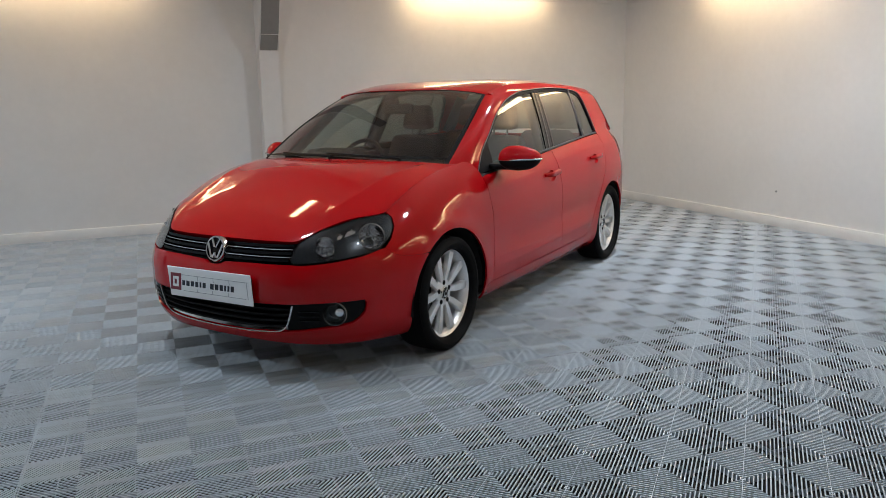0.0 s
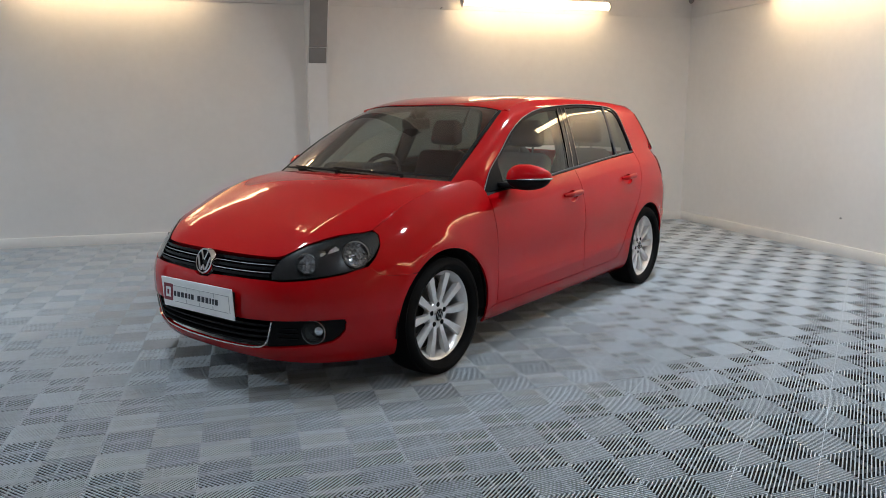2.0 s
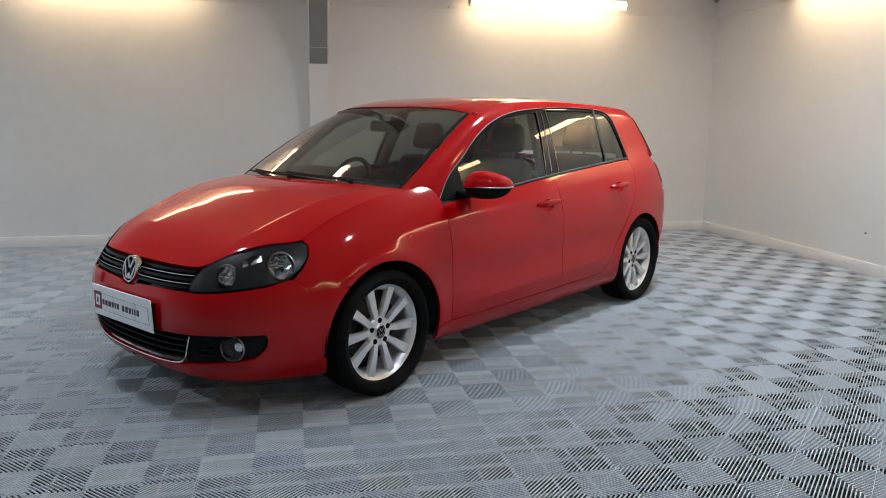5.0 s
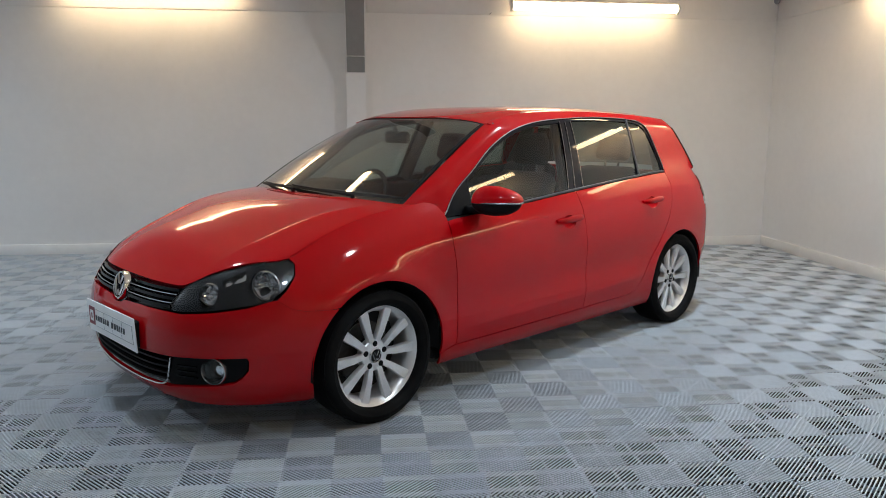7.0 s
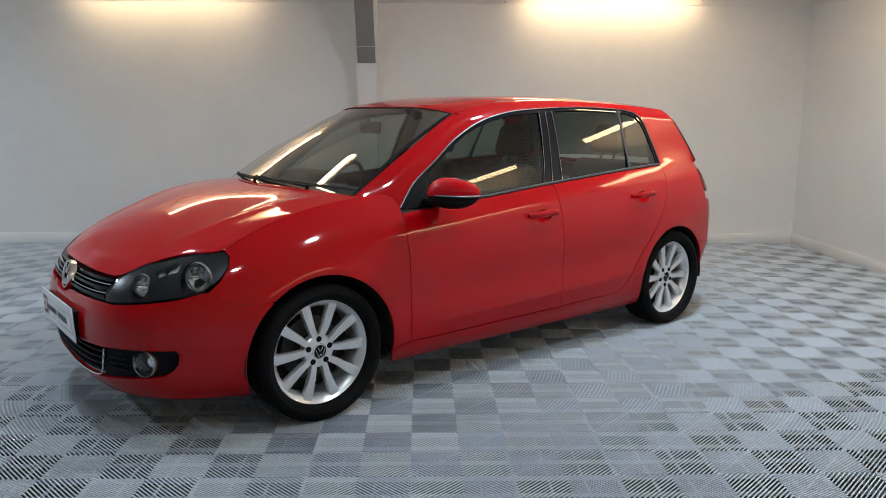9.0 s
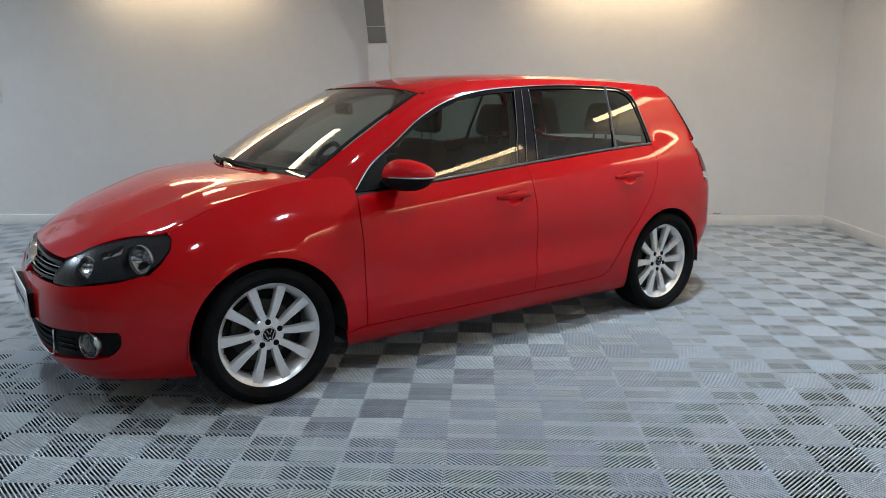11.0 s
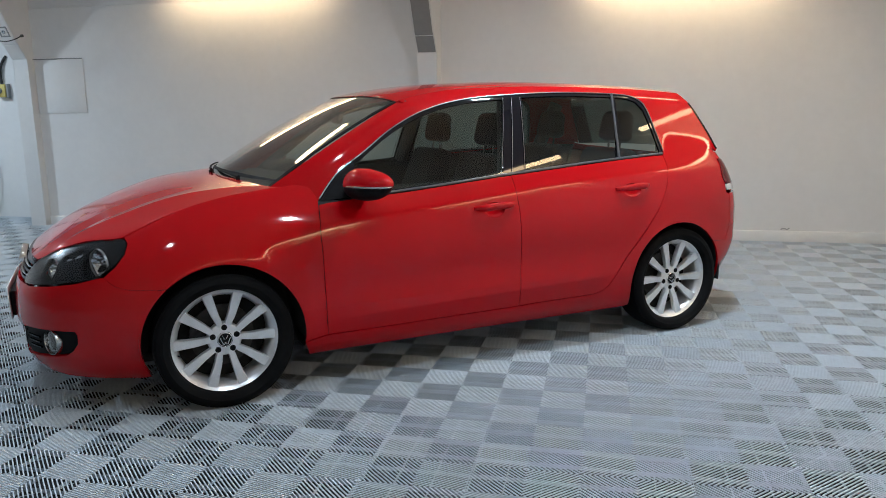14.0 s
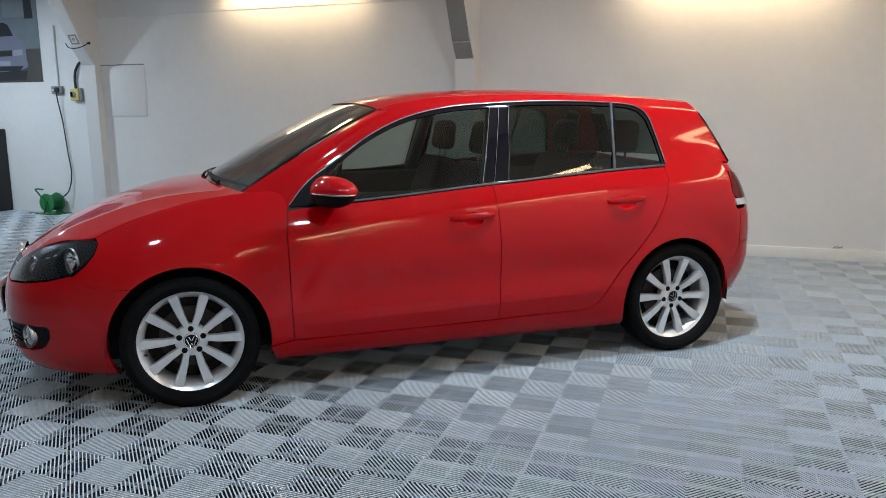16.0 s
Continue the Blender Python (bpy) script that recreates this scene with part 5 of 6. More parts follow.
# ---- door handles ----
for hx, hz in ((-0.066, 0.838), (-0.962, 0.888)):
    for m in (1, -1):
        pts = []
        for i in range(15):
            f = i / 14
            x = hx + 0.118 - 0.236 * f
            z = hz + 0.006 * (f - 0.5) * 2 + 0.004 * math.sin(math.pi * f)
            b = lower(at_x(x), z)
            out = 0.040 * min(1.0, math.sin(math.pi * min(max(f * 0.94 + 0.03, 0), 1)) * 1.7)
            pts.append((x, b[1] + out - 0.003, z))
        bm = bmesh.new()
        rings = []
        for i, (x, y, z) in enumerate(pts):
            f = i / 14
            h = 0.019 * (1 - 0.55 * abs(2 * f - 1) ** 3)
            rings.append([bm.verts.new((x, m * (y + 0.011 * math.cos(t)), z + h * math.sin(t))) for t in (2 * math.pi * k / 12 for k in range(12))])
        for p, q in zip(rings, rings[1:]):
            for k in range(12):
                bm.faces.new((p[k], p[(k + 1) % 12], q[(k + 1) % 12], q[k]))
        cap(bm, rings[0])
        cap(bm, rings[-1][::-1])
        handle = part("door_handle", bm, PAINT, car, "red grab door handle")
        c = lower(at_x(hx), hz - 0.012)
        bm = bmesh.new()
        prof = [(-0.003, 1.02), (-0.006, 0.98), (-0.014, 0.88), (-0.018, 0.60), (-0.019, 0.05)]
        rows = []
        for d, k in prof:
            ring = []
            for i in range(24):
                t = 2 * math.pi * i / 24
                x, z = hx + 0.062 * k * math.cos(t), hz - 0.017 + 0.039 * k * math.sin(t)
                b = lower(at_x(x), z)
                ring.append(bm.verts.new((x, m * (b[1] + d + 0.0015), z)))
            rows.append(ring)
        for p, q in zip(rows, rows[1:]):
            for i in range(24):
                bm.faces.new((p[i], p[(i + 1) % 24], q[(i + 1) % 24], q[i]))
        cap(bm, rows[-1])
        part("handle_cup", bm, PAINT, handle, "finger recess")

# ---- wipers and scuttle ----
def scuttle(u, v):
    u, v = np.asarray(u, float), np.asarray(v, float)
    a = np.abs(v)
    x0 = 1.225 - 0.20 * a ** 2.2
    s = screen(0.06 + 0 * u, v)
    p = np.stack([x0, v * 0.735, bonnet_raw(x0, v * 0.735) - 0.022], -1)
    return p * (1 - u[..., None]) + (s + np.array([0, 0, 0.001])) * u[..., None]


shell("scuttle", *lattice(4, 30, 0.0, 1.0, -0.98, 0.98), scuttle, BLACK, car, "black scuttle panel", 0, 0)
for base, tip in (((0.10, 0.62), (0.24, -0.10)), ((0.10, -0.02), (0.24, -0.70))):
    bm = bmesh.new()
    pth = []
    for i in range(9):
        f = i / 8
        q = screen(0.02 + 0.035 * f, base[1] + (tip[1] - base[1]) * f)
        pth.append((q[0] + 0.006, q[1], q[2] + 0.009))
    tube(bm, pth, [0.008, 0.007, 0.006, 0.006, 0.005, 0.005, 0.005, 0.004, 0.004], 6)
    wiper = part("wiper", bm, BLACK, car, "black wiper arm")
    bm = bmesh.new()
    tube(bm, [(pth[0][0] + 0.01, pth[0][1], pth[0][2] - 0.05), (pth[0][0] + 0.004, pth[0][1], pth[0][2] - 0.003)], 0.010, 10)
    part("wiper_pivot", bm, BLACK, wiper)

# ---- cabin ----
bm = bmesh.new()
dash_rows = []
for x, z, w in ((1.10, 0.93, 0.66), (0.98, 0.975, 0.70), (0.84, 0.985, 0.72), (0.70, 0.965, 0.73), (0.62, 0.93, 0.73), (0.60, 0.86, 0.73), (0.66, 0.62, 0.73)):
    dash_rows.append([bm.verts.new((x - 0.03 * (v * v) * (x > 0.9), v * w, z + 0.012 * math.cos(v * math.pi) * (z > 0.9))) for v in np.linspace(-1, 1, 25)])
for p, q in zip(dash_rows, dash_rows[1:]):
    for i in range(24):
        bm.faces.new((p[i], p[i + 1], q[i + 1], q[i]))
dash = part("dashboard", bm, DASH, car, "dark grey dashboard")
bm = bmesh.new()
box(bm, (0.60, -0.56, 0.95), (0.82, -0.16, 1.035), 0.05, 5)
part("instrument_hood", bm, DASH, dash)
bm = bmesh.new()
sm = Matrix.Translation((0.455, -0.36, 0.905)) @ Matrix.Rotation(radians(-24), 4, "Y")
n1, n2 = 40, 10
g = [[bm.verts.new(sm @ Vector((0.0155 * math.sin(b), (0.182 + 0.0155 * math.cos(b)) * math.cos(a), (0.182 + 0.0155 * math.cos(b)) * math.sin(a)))) for b in (2 * math.pi * j / n2 for j in range(n2))] for a in (2 * math.pi * i / n1 for i in range(n1))]
for i in range(n1):
    for j in range(n2):
        bm.faces.new((g[i][j], g[(i + 1) % n1][j], g[(i + 1) % n1][(j + 1) % n2], g[i][(j + 1) % n2]))
steering = part("steering_wheel", bm, BLACK, car, "black steering wheel")
bm = bmesh.new()
box(bm, (-0.005, -0.075, -0.07), (0.035, 0.075, 0.05), 0.03, 3, sm)
part("airbag_cover", bm, BLACK, steering)
for a in (0, 180, 270):
    bm = bmesh.new()
    box(bm, (0.0, 0.05, -0.018), (0.014, 0.178, 0.018), 0.006, 2, sm @ Matrix.Rotation(radians(a), 4, "X"))
    part("spoke", bm, BLACK, steering)


def seat(x, y, wide):
    bm = bmesh.new()
    box(bm, (x - 0.02, y - wide, 0.40), (x + 0.50, y + wide, 0.56), 0.06, 4, Matrix.Translation((x, y, 0.5)) @ Matrix.Rotation(radians(-6), 4, "Y") @ Matrix.Translation((-x, -y, -0.5)))
    ob = part("seat", bm, FABRIC, car, "dark fabric seat")
    lean = Matrix.Translation((x + 0.02, y, 0.50)) @ Matrix.Rotation(radians(-20), 4, "Y")
    bm = bmesh.new()
    vs = box(bm, (-0.10, -wide, 0.0), (0.03, wide, 0.62), 0.055, 5)
    for v in bm.verts:
        f = v.co.z / 0.62
        v.co.y *= 1 - 0.18 * max(0.0, f - 0.45) / 0.55
        v.co.x += 0.03 * abs(v.co.y / wide) ** 2 * (v.co.x > -0.03)
    bmesh.ops.transform(bm, matrix=lean, verts=bm.verts)
    part("backrest", bm, FABRIC, ob)
    top = lean @ Vector((-0.035, 0, 0.62))
    head = Matrix.Translation((top.x - 0.015, y, top.z + 0.145)) @ Matrix.Rotation(radians(-10), 4, "Y")
    bm = bmesh.new()
    box(bm, (-0.055, -0.125, -0.095), (0.045, 0.125, 0.095), 0.045, 5)
    for v in bm.verts:
        v.co.y *= 1 - 0.14 * (v.co.z / 0.095)
    bmesh.ops.transform(bm, matrix=head, verts=bm.verts)
    rest = part("headrest", bm, FABRIC, ob, "dark padded headrest")
    for sd in (-0.055, 0.055):
        bm = bmesh.new()
        tube(bm, [(top.x, y + sd, top.z - 0.03), (top.x - 0.01, y + sd, top.z + 0.08)], 0.007, 8)
        part("headrest_post", bm, SATIN, rest)


for y in (-0.36, 0.36):
    seat(-0.08, y, 0.245)
for y in (-0.37, 0.37):
    seat(-0.98, y, 0.27)
bm = bmesh.new()
box(bm, (0.475, -0.125, 1.258), (0.505, 0.125, 1.325), 0.022, 4, Matrix.Translation((0.49, 0, 1.29)) @ Matrix.Rotation(radians(-8), 4, "Z") @ Matrix.Translation((-0.49, 0, -1.29)))
rear_view = part("rear_view_mirror", bm, BLACK, car, "black rear-view mirror")
bm = bmesh.new()
tube(bm, [(0.49, 0, 1.31), (0.515, 0, 1.36)], 0.012, 8)
part("mirror_stem", bm, BLACK, rear_view)
shell("headlining", *lattice(12, 12, -1.5, 0.30, -1.0, 1.0), lambda u, v: roof(u, v * (upper(u, rail_z(u))[..., 1] - 0.02)), HEADLINER, car, "pale headlining", -0.03, 0)
# inner pillars
for m in (1, -1):
    for xa, za, xb, zb, r in ((-0.20, 0.98, -0.29, 1.40, 0.042), (-1.33, 1.05, -1.40, 1.355, 0.05), (0.80, 0.95, 0.30, 1.36, 0.03)):
        a, b = upper(xa, za), upper(xb, zb)
        bm = bmesh.new()
        tube(bm, [(a[0], m * (a[1] - r - 0.012), a[2]), (b[0], m * (b[1] - r - 0.012), b[2])], r, 10)
        part("inner_pillar", bm, DASH, car, "dark pillar lining")
    bm = bmesh.new()
    box(bm, (-1.25, min(m * 0.70, m * 0.755), 0.45), (0.80, max(m * 0.70, m * 0.755), 0.965), 0.03, 3)
    part("door_lining", bm, DASH, car, "dark door lining")
bm = bmesh.new()
box(bm, (-1.62, -0.66, 0.86), (-1.22, 0.66, 0.90), 0.015)
part("parcel_shelf", bm, DASH, car, "dark parcel shelf")


# ---- things along the walls ----
NB = 9.12     # face of the far bay's wall


def thing(name, label, category, at=(0, 0, 0), **tags):
    ob = new(name)
    ob.location = at
    return tagged(ob, label, category, **tags)


# picture of a pale car
poster = thing("poster", "large unframed print of a pale lilac car on grey ground", "poster", (-5.75, NB - 0.003, 2.38))
PRINT_SKY = material("print_sky", (0.200, 0.237, 0.264), 0.5, noise_scale=3, noise_amount=0.08)
PRINT_WALL = material("print_wall", (0.150, 0.187, 0.210), 0.5, noise_scale=4, noise_amount=0.1)
PRINT_DARK = material("print_shadow", (0.017, 0.021, 0.025), 0.5, noise_scale=6, noise_amount=0.1)
PRINT_GROUND = material("print_ground", (0.065, 0.063, 0.060), 0.5, noise_scale=4, noise_amount=0.15)
PRINT_CAR = material("print_lilac", (0.170, 0.182, 0.252), 0.45, noise_scale=3, noise_amount=0.08)
PRINT_LIGHT = material("print_pale", (0.290, 0.319, 0.396), 0.45, noise_scale=6, noise_amount=0.05)


def print_shape(name, pts, mat, layer):
    bm = bmesh.new()
    vs = [bm.verts.new((x, -0.0012 * layer, z)) for x, z in pts]
    bm.faces.new(vs)
    got = bmesh.ops.extrude_face_region(bm, geom=bm.faces[:])
    for v in got["geom"]:
        if isinstance(v, bmesh.types.BMVert):
            v.co.y += 0.001
    return part(name, bm, mat, poster, smooth=False)


print_shape("sheet", [(-0.95, -0.575), (0.92, -0.575), (0.92, 0.62), (-0.95, 0.62)], PRINT_WALL, 1)
print_shape("ground_patch", [(-0.95, -0.575), (0.92, -0.575), (0.905, -0.13), (-0.95, -0.13)], PRINT_GROUND, 2)
print_shape("sky_patch", [(0.30, 0.30), (0.68, 0.30), (0.68, 0.62), (0.30, 0.62)], PRINT_SKY, 2)
print_shape("door_patch", [(0.69, 0.27), (0.84, 0.27), (0.82, 0.62), (0.69, 0.62)], PRINT_DARK, 2)
print_shape("car_form", soften([(-0.35, -0.40), (0.58, -0.40), (0.66, -0.25), (0.64, -0.05), (0.52, 0.03), (0.42, 0.20), (0.30, 0.27), (-0.35, 0.27), (-0.5, 0.0)], 5), PRINT_CAR, 3)
print_shape("car_glass", [(-0.30, 0.05), (0.46, 0.05), (0.38, 0.20), (0.30, 0.235), (-0.30, 0.235)], PRINT_DARK, 4)
print_shape("car_grille", [(-0.2, -0.22), (0.40, -0.22), (0.41, -0.14), (-0.2, -0.14)], PRINT_DARK, 4)
print_shape("car_lamp", [(0.43, -0.22), (0.60, -0.21), (0.60, -0.13), (0.43, -0.14)], PRINT_LIGHT, 4)
print_shape("car_plate", [(-0.2, -0.345), (0.36, -0.345), (0.36, -0.285), (-0.2, -0.285)], PRINT_LIGHT, 4)
print_shape("car_bumper", [(-0.3, -0.42), (0.52, -0.42), (0.60, -0.355), (-0.3, -0.355)], PRINT_DARK, 4)
print_shape("car_shadow", [(-0.5, -0.55), (0.62, -0.55), (0.66, -0.42), (-0.5, -0.43)], PRINT_DARK, 2.5)

# black cabinet
bm = bmesh.new()
box(bm, (-6.25, 8.74, -0.002), (-5.62, NB - 0.004, 1.16), 0.012, 2)
cabinet = part("cabinet", bm, BLACKBOX, None, "tall black metal cabinet standing against the wall", category="cabinet")
bm = bmesh.new()
box(bm, (-6.22, 8.722, 0.06), (-5.65, 8.742, 1.13), 0.006, 2)
part("cabinet_door", bm, BLACKBOX, cabinet)

# socket, conduit, cable
socket = thing("wall_socket", "grey metal wall socket with a plugged-in black cable", "socket", (-4.575, NB, 1.69))
bm = bmesh.new()
box(bm, (-0.09, -0.05, -0.052), (0.09, -0.001, 0.052), 0.010, 2)
part("socket_box", bm, PLASTIC_GREY, socket)
bm = bmesh.new()
box(bm, (-0.012, -0.085, -0.034), (0.056, -0.045, 0.034), 0.014, 3)
part("plug", bm, CABLE, socket, "black plug")
for x in (-0.066, -0.042):
    bm = bmesh.new()
    box(bm, (x - 0.008, -0.056, -0.014), (x + 0.008, -0.049, 0.014), 0.003)
    part("switch", bm, PLASTIC_WHITE, socket)
bm = bmesh.new()
tube(bm, [(-4.565, NB - 0.016, 1.742), (-4.565, NB - 0.016, 2.54)], 0.014, 10)
part("conduit", bm, PLASTIC_WHITE, None, "pale vertical cable conduit on the wall", category="conduit")
bm = bmesh.new()
tube(bm, ease([(-4.555, NB - 0.07, 1.66), (-4.555, NB - 0.06, 1.55), (-4.53, NB - 0.03, 1.25), (-4.49, NB - 0.03, 0.85), (-4.46, NB - 0.03, 0.55), (-4.50, NB - 0.06, 0.32), (-4.58, NB - 0.12, 0.22)], 8), 0.008, 8)
part("power_cable", bm, CABLE, None, "thin dark cable hanging from socket to reel", category="cable")

# isolator switch
isolator = thing("isolator_switch", "yellow and grey rotary isolator switch on the wall", "switch", (-4.235, NB, 1.625))
bm = bmesh.new()
box(bm, (-0.085, -0.075, -0.082), (0.055, -0.001, 0.078), 0.012, 3)
part("switch_box", bm, YELLOW, isolator, "cream yellow box")
bm = bmesh.new()
box(bm, (0.045, -0.055, -0.095), (0.085, -0.001, 0.085), 0.010, 2)
part("side_box", bm, PLASTIC_GREY, isolator)
bm = bmesh.new()
rings = lathe(bm, [(-0.074, 0.040), (-0.092, 0.038), (-0.096, 0.030)], "Y", 24, Matrix.Translation((-0.025, 0, 0.0)))
cap(bm, rings[-1])
part("rotary_knob", bm, PLASTIC_GREY, isolator, "dark rotary knob")
bm = bmesh.new()
box(bm, (-0.035, -0.118, -0.034), (-0.015, -0.092, 0.034), 0.006, 2)
part("knob_grip", bm, BLACK, isolator)
bm = bmesh.new()
tube(bm, ease([(-4.25, NB - 0.03, 1.70), (-4.255, NB - 0.03, 1.82), (-4.235, NB - 0.03, 1.93), (-4.185, NB - 0.02, 2.02), (-4.16, NB - 0.01, 2.05)], 6), 0.016, 10)
part("armoured_cable", bm, CABLE, None, "thick black cable rising from the isolator", category="cable")

# hose reel
reel = thing("cable_reel", "green plastic cable reel with a carrying handle on the floor", "cable reel", (-4.72, 8.96, 0.0))
for y in (-0.09, 0.09):
    bm = bmesh.new()
    rings = lathe(bm, [(y - 0.006, 0.02), (y - 0.008, 0.125), (y, 0.132), (y + 0.008, 0.125), (y + 0.006, 0.02)], "Y", 36, Matrix.Translation((0, 0, 0.155)))
    part("reel_disc", bm, GREEN, reel)
bm = bmesh.new()
for i in range(9):
    lathe(bm, [(-0.075 + 0.0185 * i + 0.009 * math.cos(t), 0.098 + 0.009 * math.sin(t)) for t in (2 * math.pi * k / 8 for k in range(8))], "Y", 30, Matrix.Translation((0, 0, 0.155)), closed=True)
part("wound_cable", bm, HOSE, reel, "wound cable")
for y in (-0.11, 0.11):
    bm = bmesh.new()
    tube(bm, ease([(-0.17, y, 0.012), (-0.05, y, 0.014), (0.0, y, 0.155), (0.05, y, 0.014), (0.17, y, 0.012)], 5), 0.010, 8)
    part("reel_stand", bm, GREEN, reel)
bm = bmesh.new()
tube(bm, ease([(0.0, -0.115, 0.155), (-0.09, -0.115, 0.27), (-0.155, -0.115, 0.335), (-0.12, -0.115, 0.35), (-0.02, -0.115, 0.345)], 5), 0.011, 8)
part("reel_handle", bm, GREEN, reel)
bm = bmesh.new()
box(bm, (-0.20, -0.13, 0.0), (0.20, 0.13, 0.012), 0.005)
part("reel_foot", bm, GREEN, reel)

# wall hatch
hatch = thing("wall_hatch", "white flush access panel in the wall", "access panel", (-3.0, 8.598, 1.645))
bm = bmesh.new()
box(bm, (-0.325, -0.006, -0.312), (0.325, 0.0, 0.308), 0.004, 2)
part("hatch_panel", bm, WALL, hatch)
bm = bmesh.new()
tube(bm, ease([(-0.335, -0.012, 0.314), (-0.15, -0.013, 0.310), (0.05, -0.012, 0.314), (0.325, -0.012, 0.311)], 5), 0.006, 6)
part("hatch_seal", bm, PLASTIC_GREY, hatch, "grey sealing bead")


# spotlights let into the sloping knees
def knee_spot(x, y, z, label):
    root = thing("recessed_spotlight", label, "spotlight", group="knee spotlights")
    root.matrix_world = pose(x, y, z, -61, 0, 0)
    bm = bmesh.new()
    for lo, hi in (((-0.062, -0.062), (0.062, -0.044)), ((-0.062, 0.044), (0.062, 0.062)), ((-0.062, -0.044), (-0.044, 0.044)), ((0.044, -0.044), (0.062, 0.044))):
        box(bm, (lo[0], lo[1], -0.012), (hi[0], hi[1], 0.004), 0.003, 1)
    part("spot_frame", bm, PLASTIC_GREY, root)
    bm = bmesh.new()
    box(bm, (-0.046, -0.046, -0.003), (0.046, 0.046, 0.003), 0.001, 1)
    part("spot_back", bm, BLACKBOX, root)
    bm = bmesh.new()
    rings = lathe(bm, [(0.0, 0.012), (-0.012, 0.024), (-0.014, 0.02), (-0.006, 0.004)], "Z", 20)
    part("lamp_cup", bm, REFLECTOR, root)
    return root


knee_spot(1.472, 8.195, 2.250, "small square unlit spotlight in the boxed knee")
knee_spot(-3.425, 8.30, 2.250, "small square unlit spotlight in the boxed knee")
PLASTER = material("bare_plaster", (0.62, 0.61, 0.58), 0.9, noise_scale=40, noise_amount=0.3, bump=0.8, bump_scale=120)
bm = bmesh.new()
random.seed(4)
for i in range(26):
    x = 1.385 + 0.175 * random.random()
    f = random.random() * 0.03
    box(bm, (x - 0.006 - 0.012 * random.random(), -0.006, f), (x + 0.006 + 0.012 * random.random(), 0.006, f + 0.004 + 0.008 * random.random()), 0.001, 1, Matrix.Translation((0, 8.287, 2.052)) @ Matrix.Rotation(radians(37), 4, "X"))
part("chipped_plaster", bm, PLASTER, None, "chipped bare plaster edge on the boxed knee", category="damage", kind="stuff")
bm = bmesh.new()
tube(bm, ease([(-3.50, 8.24, 2.20), (-3.42, 8.20, 2.145), (-3.30, 8.18, 2.13), (-3.20, 8.19, 2.15), (-3.12, 8.20, 2.185)], 6), 0.006, 6)
lathe(bm, [(0.0, 0.004), (0.008, 0.016), (0.03, 0.016), (0.038, 0.004)], "X", 12, Matrix.Translation((-3.13, 8.20, 2.185)))
part("loose_cable", bm, CABLE, None, "short loose black cable with an end fitting", category="cable")
for x, y, z, r, label in ((6.146, 5.92, 0.358, 0.010, "small dark screw standing in the wall"), (6.146, 5.90, 0.09, 0.007, "tiny dark mark above the skirting")):
    bm = bmesh.new()
    rings = lathe(bm, [(0.004, r), (-0.006, r * 0.9), (-0.009, r * 0.3)], "X", 12, Matrix.Translation((x, y, z)))
    part("wall_screw", bm, PLASTIC_GREY, None, label, category="screw")
bm = bmesh.new()
tube(bm, ease([(4.99, 8.576, 0.122), (5.02, 8.574, 0.130), (5.05, 8.574, 0.124), (5.07, 8.576, 0.135)], 4), 0.006, 6)
part("cable_stub", bm, PLASTIC_GREY, None, "small grey cable stub above the skirting", category="cable")
sensor = thing("ceiling_sensor", "small dark motion sensor in the wall corner", "sensor", (6.10, 8.54, 2.73))
bm = bmesh.new()
rings = lathe(bm, [(0.05, 0.03), (0.02, 0.035), (-0.02, 0.03), (-0.04, 0.012)], "Z", 20)
cap(bm, rings[0])
cap(bm, rings[-1][::-1])
part("sensor_body", bm, PLASTIC_GREY, sensor)
bm = bmesh.new()
tube(bm, [(2.90, 8.587, 2.534), (2.90, 8.555, 2.534), (2.91, 8.545, 2.545)], 0.005, 6)
part("wall_hook", bm, PLASTIC_GREY, None, "small metal hook on the wall", category="hook")


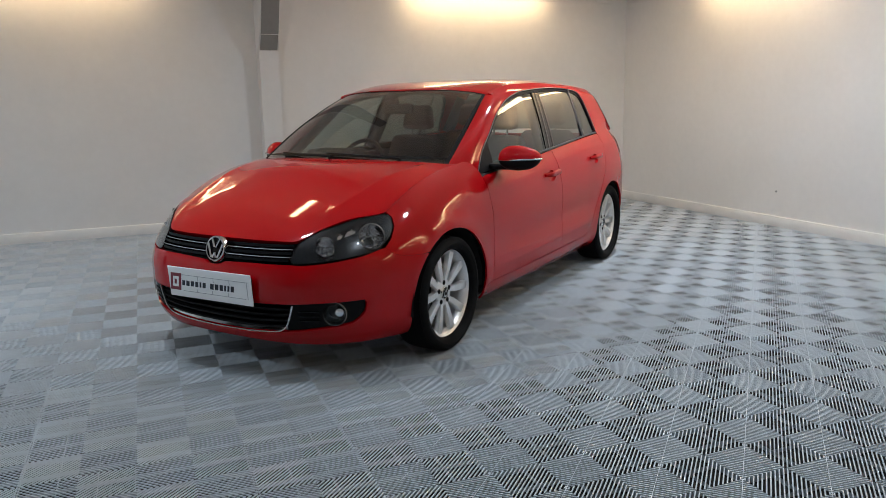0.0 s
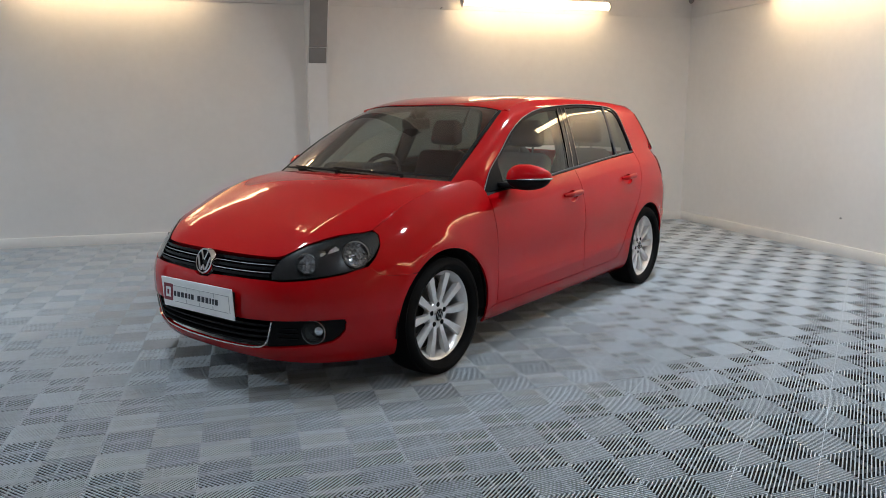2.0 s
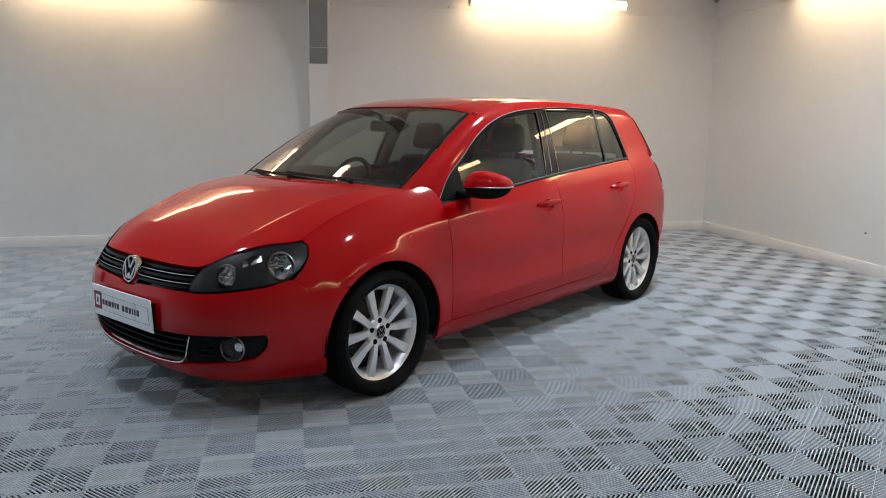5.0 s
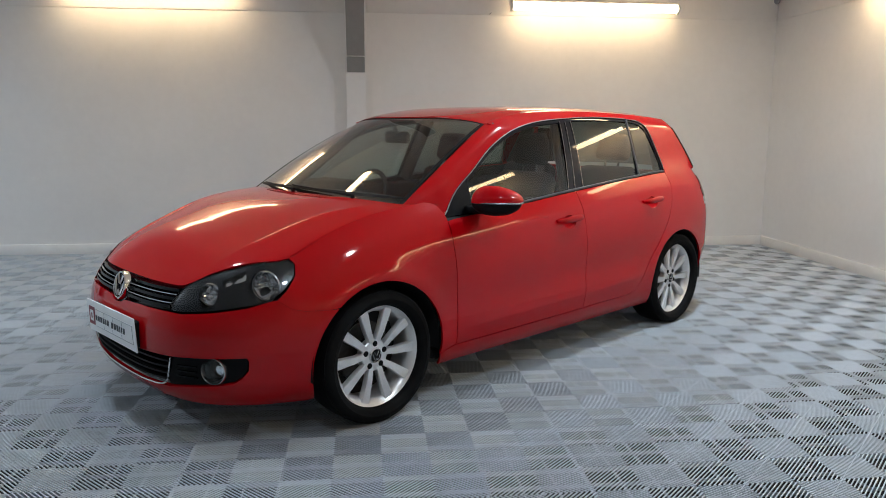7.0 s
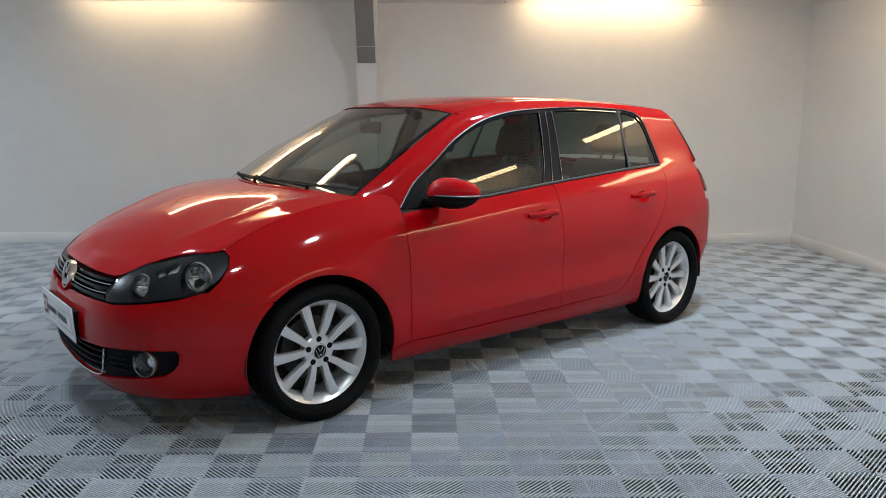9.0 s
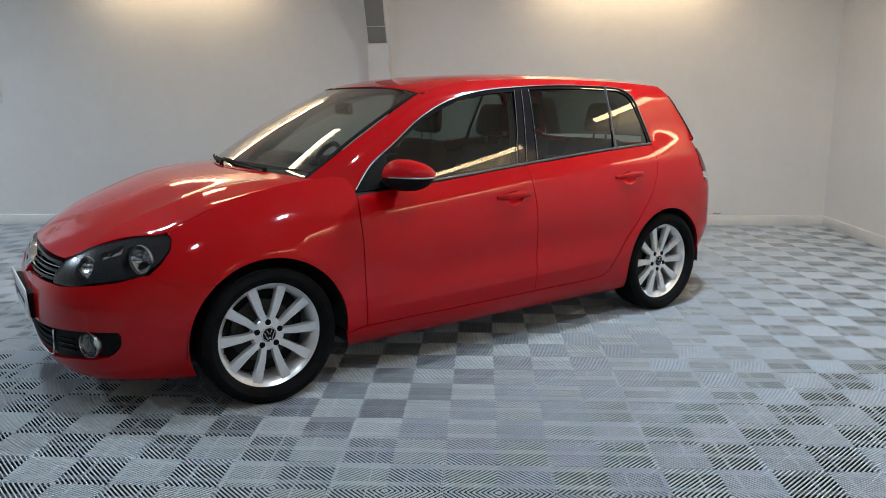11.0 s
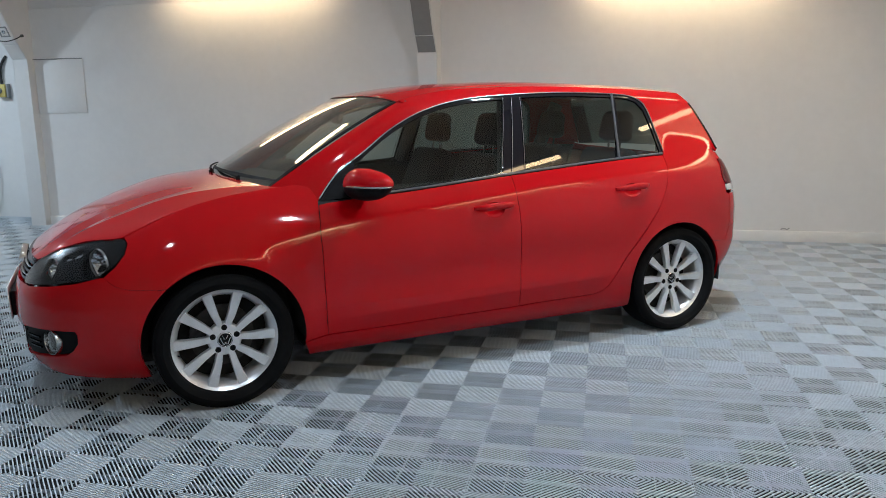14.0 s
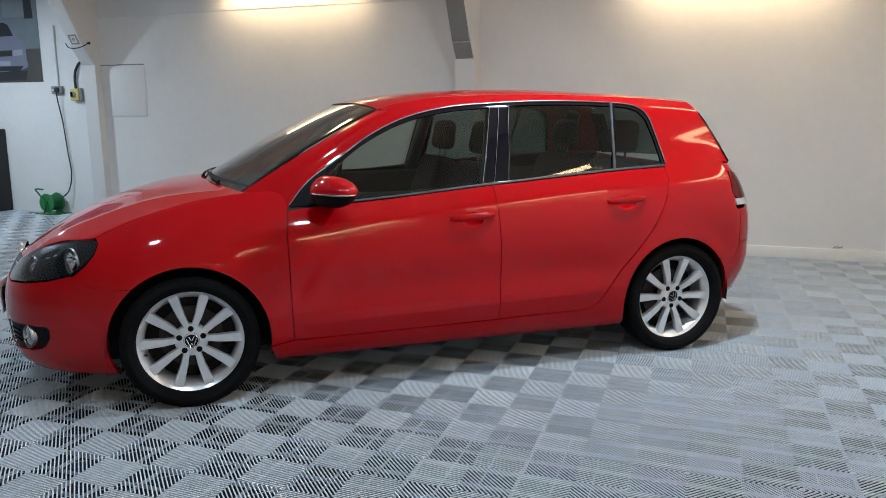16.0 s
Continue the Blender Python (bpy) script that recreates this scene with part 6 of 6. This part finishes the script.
# ---- ribbed floor tiles, 40 cm square ----
def tile_data():
    """Ribs that run in nested diamonds: four cells, each ribbed along one of its diagonals."""
    verts, faces, mats = [], [], []
    pitch, c = 0.02, 0.2
    section = ((0.0058, 0.0), (0.0050, -0.0005), (0.0045, -0.0016), (0.0044, -0.0040), (0.0066, -0.0050))     # inset of a rib's edge, and its height

    def strip(k, flip, ox, oy):
        """The k-th raised rib of a cell, along x + y = constant, with a worn edge."""
        def line(q):
            return ((q, 0.0), (0.0, q)) if q <= c else ((c, q - c), (q - c, c))
        loops = []
        for inset, z in section:
            lo, hi = k * pitch + inset * 1.414, (k + 1) * pitch - inset * 1.414
            a, b = line(lo), line(hi)
            poly = [a[0], b[0], b[1], a[1]]
            if flip:
                poly = [(c - x, y) for x, y in poly][::-1]
            loops.append([(x + ox, y + oy, z) for x, y in poly])
        base = len(verts)
        for ring in loops:
            verts.extend(ring)
        faces.append((base, base + 1, base + 2, base + 3))
        mats.append(0)
        for r in (0, 4, 8, 12):
            for i in (range(4) if r < 8 else (1, 3)):
                j = (i + 1) % 4
                faces.append((base + r + i, base + r + 4 + i, base + r + 4 + j, base + r + j))
                mats.append(0)

    for i in range(2):
        for j in range(2):
            flip = (i + j) % 2 == 1
            for k in range(20):
                strip(k, flip, i * c, j * c)
    # upright webs under the ribs
    for q in (0.004, 0.132, 0.268, 0.396):
        for turned in (False, True):
            base = len(verts)
            for a, b, z in ((0.0, q - 0.001, -0.022), (0.4, q - 0.001, -0.022), (0.4, q - 0.001, -0.0052), (0.0, q - 0.001, -0.0052)):
                verts.extend([(b, a, z) if turned else (a, b, z)])
            faces.append((base, base + 1, base + 2, base + 3))
            mats.append(0)
    # pale moulding line from corner to corner
    base = len(verts)
    w = 0.0016
    verts.extend([(w, 0.0, 0.0006), (0.4, 0.4 - w, 0.0006), (0.4 - w, 0.4, 0.0006), (0.0, w, 0.0006)])
    faces.append((base, base + 1, base + 2, base + 3))
    mats.append(1)
    return verts, faces, mats


TV, TF, TM = tile_data()
tile_mesh = bpy.data.meshes.new("floor_tile")
tile_mesh.from_pydata(TV, [], TF)
tile_mesh.materials.append(TILE)
tile_mesh.materials.append(SEAM)
tile_mesh.polygons.foreach_set("material_index", TM)
tile_floor = tagged(new("floor"), "grey interlocking ribbed plastic garage floor tiles", "floor", kind="structure")
NEAR_X, NEAR_Y = range(-2, 15), range(3, 20)
for i in NEAR_X:
    for j in NEAR_Y:
        ob = new("floor_tile", tile_mesh)
        ob.parent = tile_floor
        ob.location = (i * 0.4, j * 0.4, 0.0)
allv, allf, allm, base = [], [], [], 0
tv = np.array(TV)
for i in range(-19, 16):
    for j in range(-8, 23):
        if i in NEAR_X and j in NEAR_Y:
            continue
        if j * 0.4 >= 8.6 and i * 0.4 > -3.3:
            continue
        q = tv + (i * 0.4, j * 0.4, 0.0)
        q[:, 0] = np.minimum(q[:, 0], 6.149)
        q[:, 1] = np.minimum(q[:, 1], 8.599 if i * 0.4 > -3.3 else 9.119)
        allv.append(q)
        allf.extend([tuple(k + base for k in f) for f in TF])
        allm.extend(TM)
        base += len(TV)
rest_mesh = bpy.data.meshes.new("floor_tiles_rest")
rest_mesh.from_pydata(np.concatenate(allv).tolist(), [], allf)
rest_mesh.polygons.foreach_set("material_index", allm)
link("outer_floor_tiles", rest_mesh, [TILE, SEAM], tile_floor, "grey ribbed plastic tiles further off", kind="stuff")
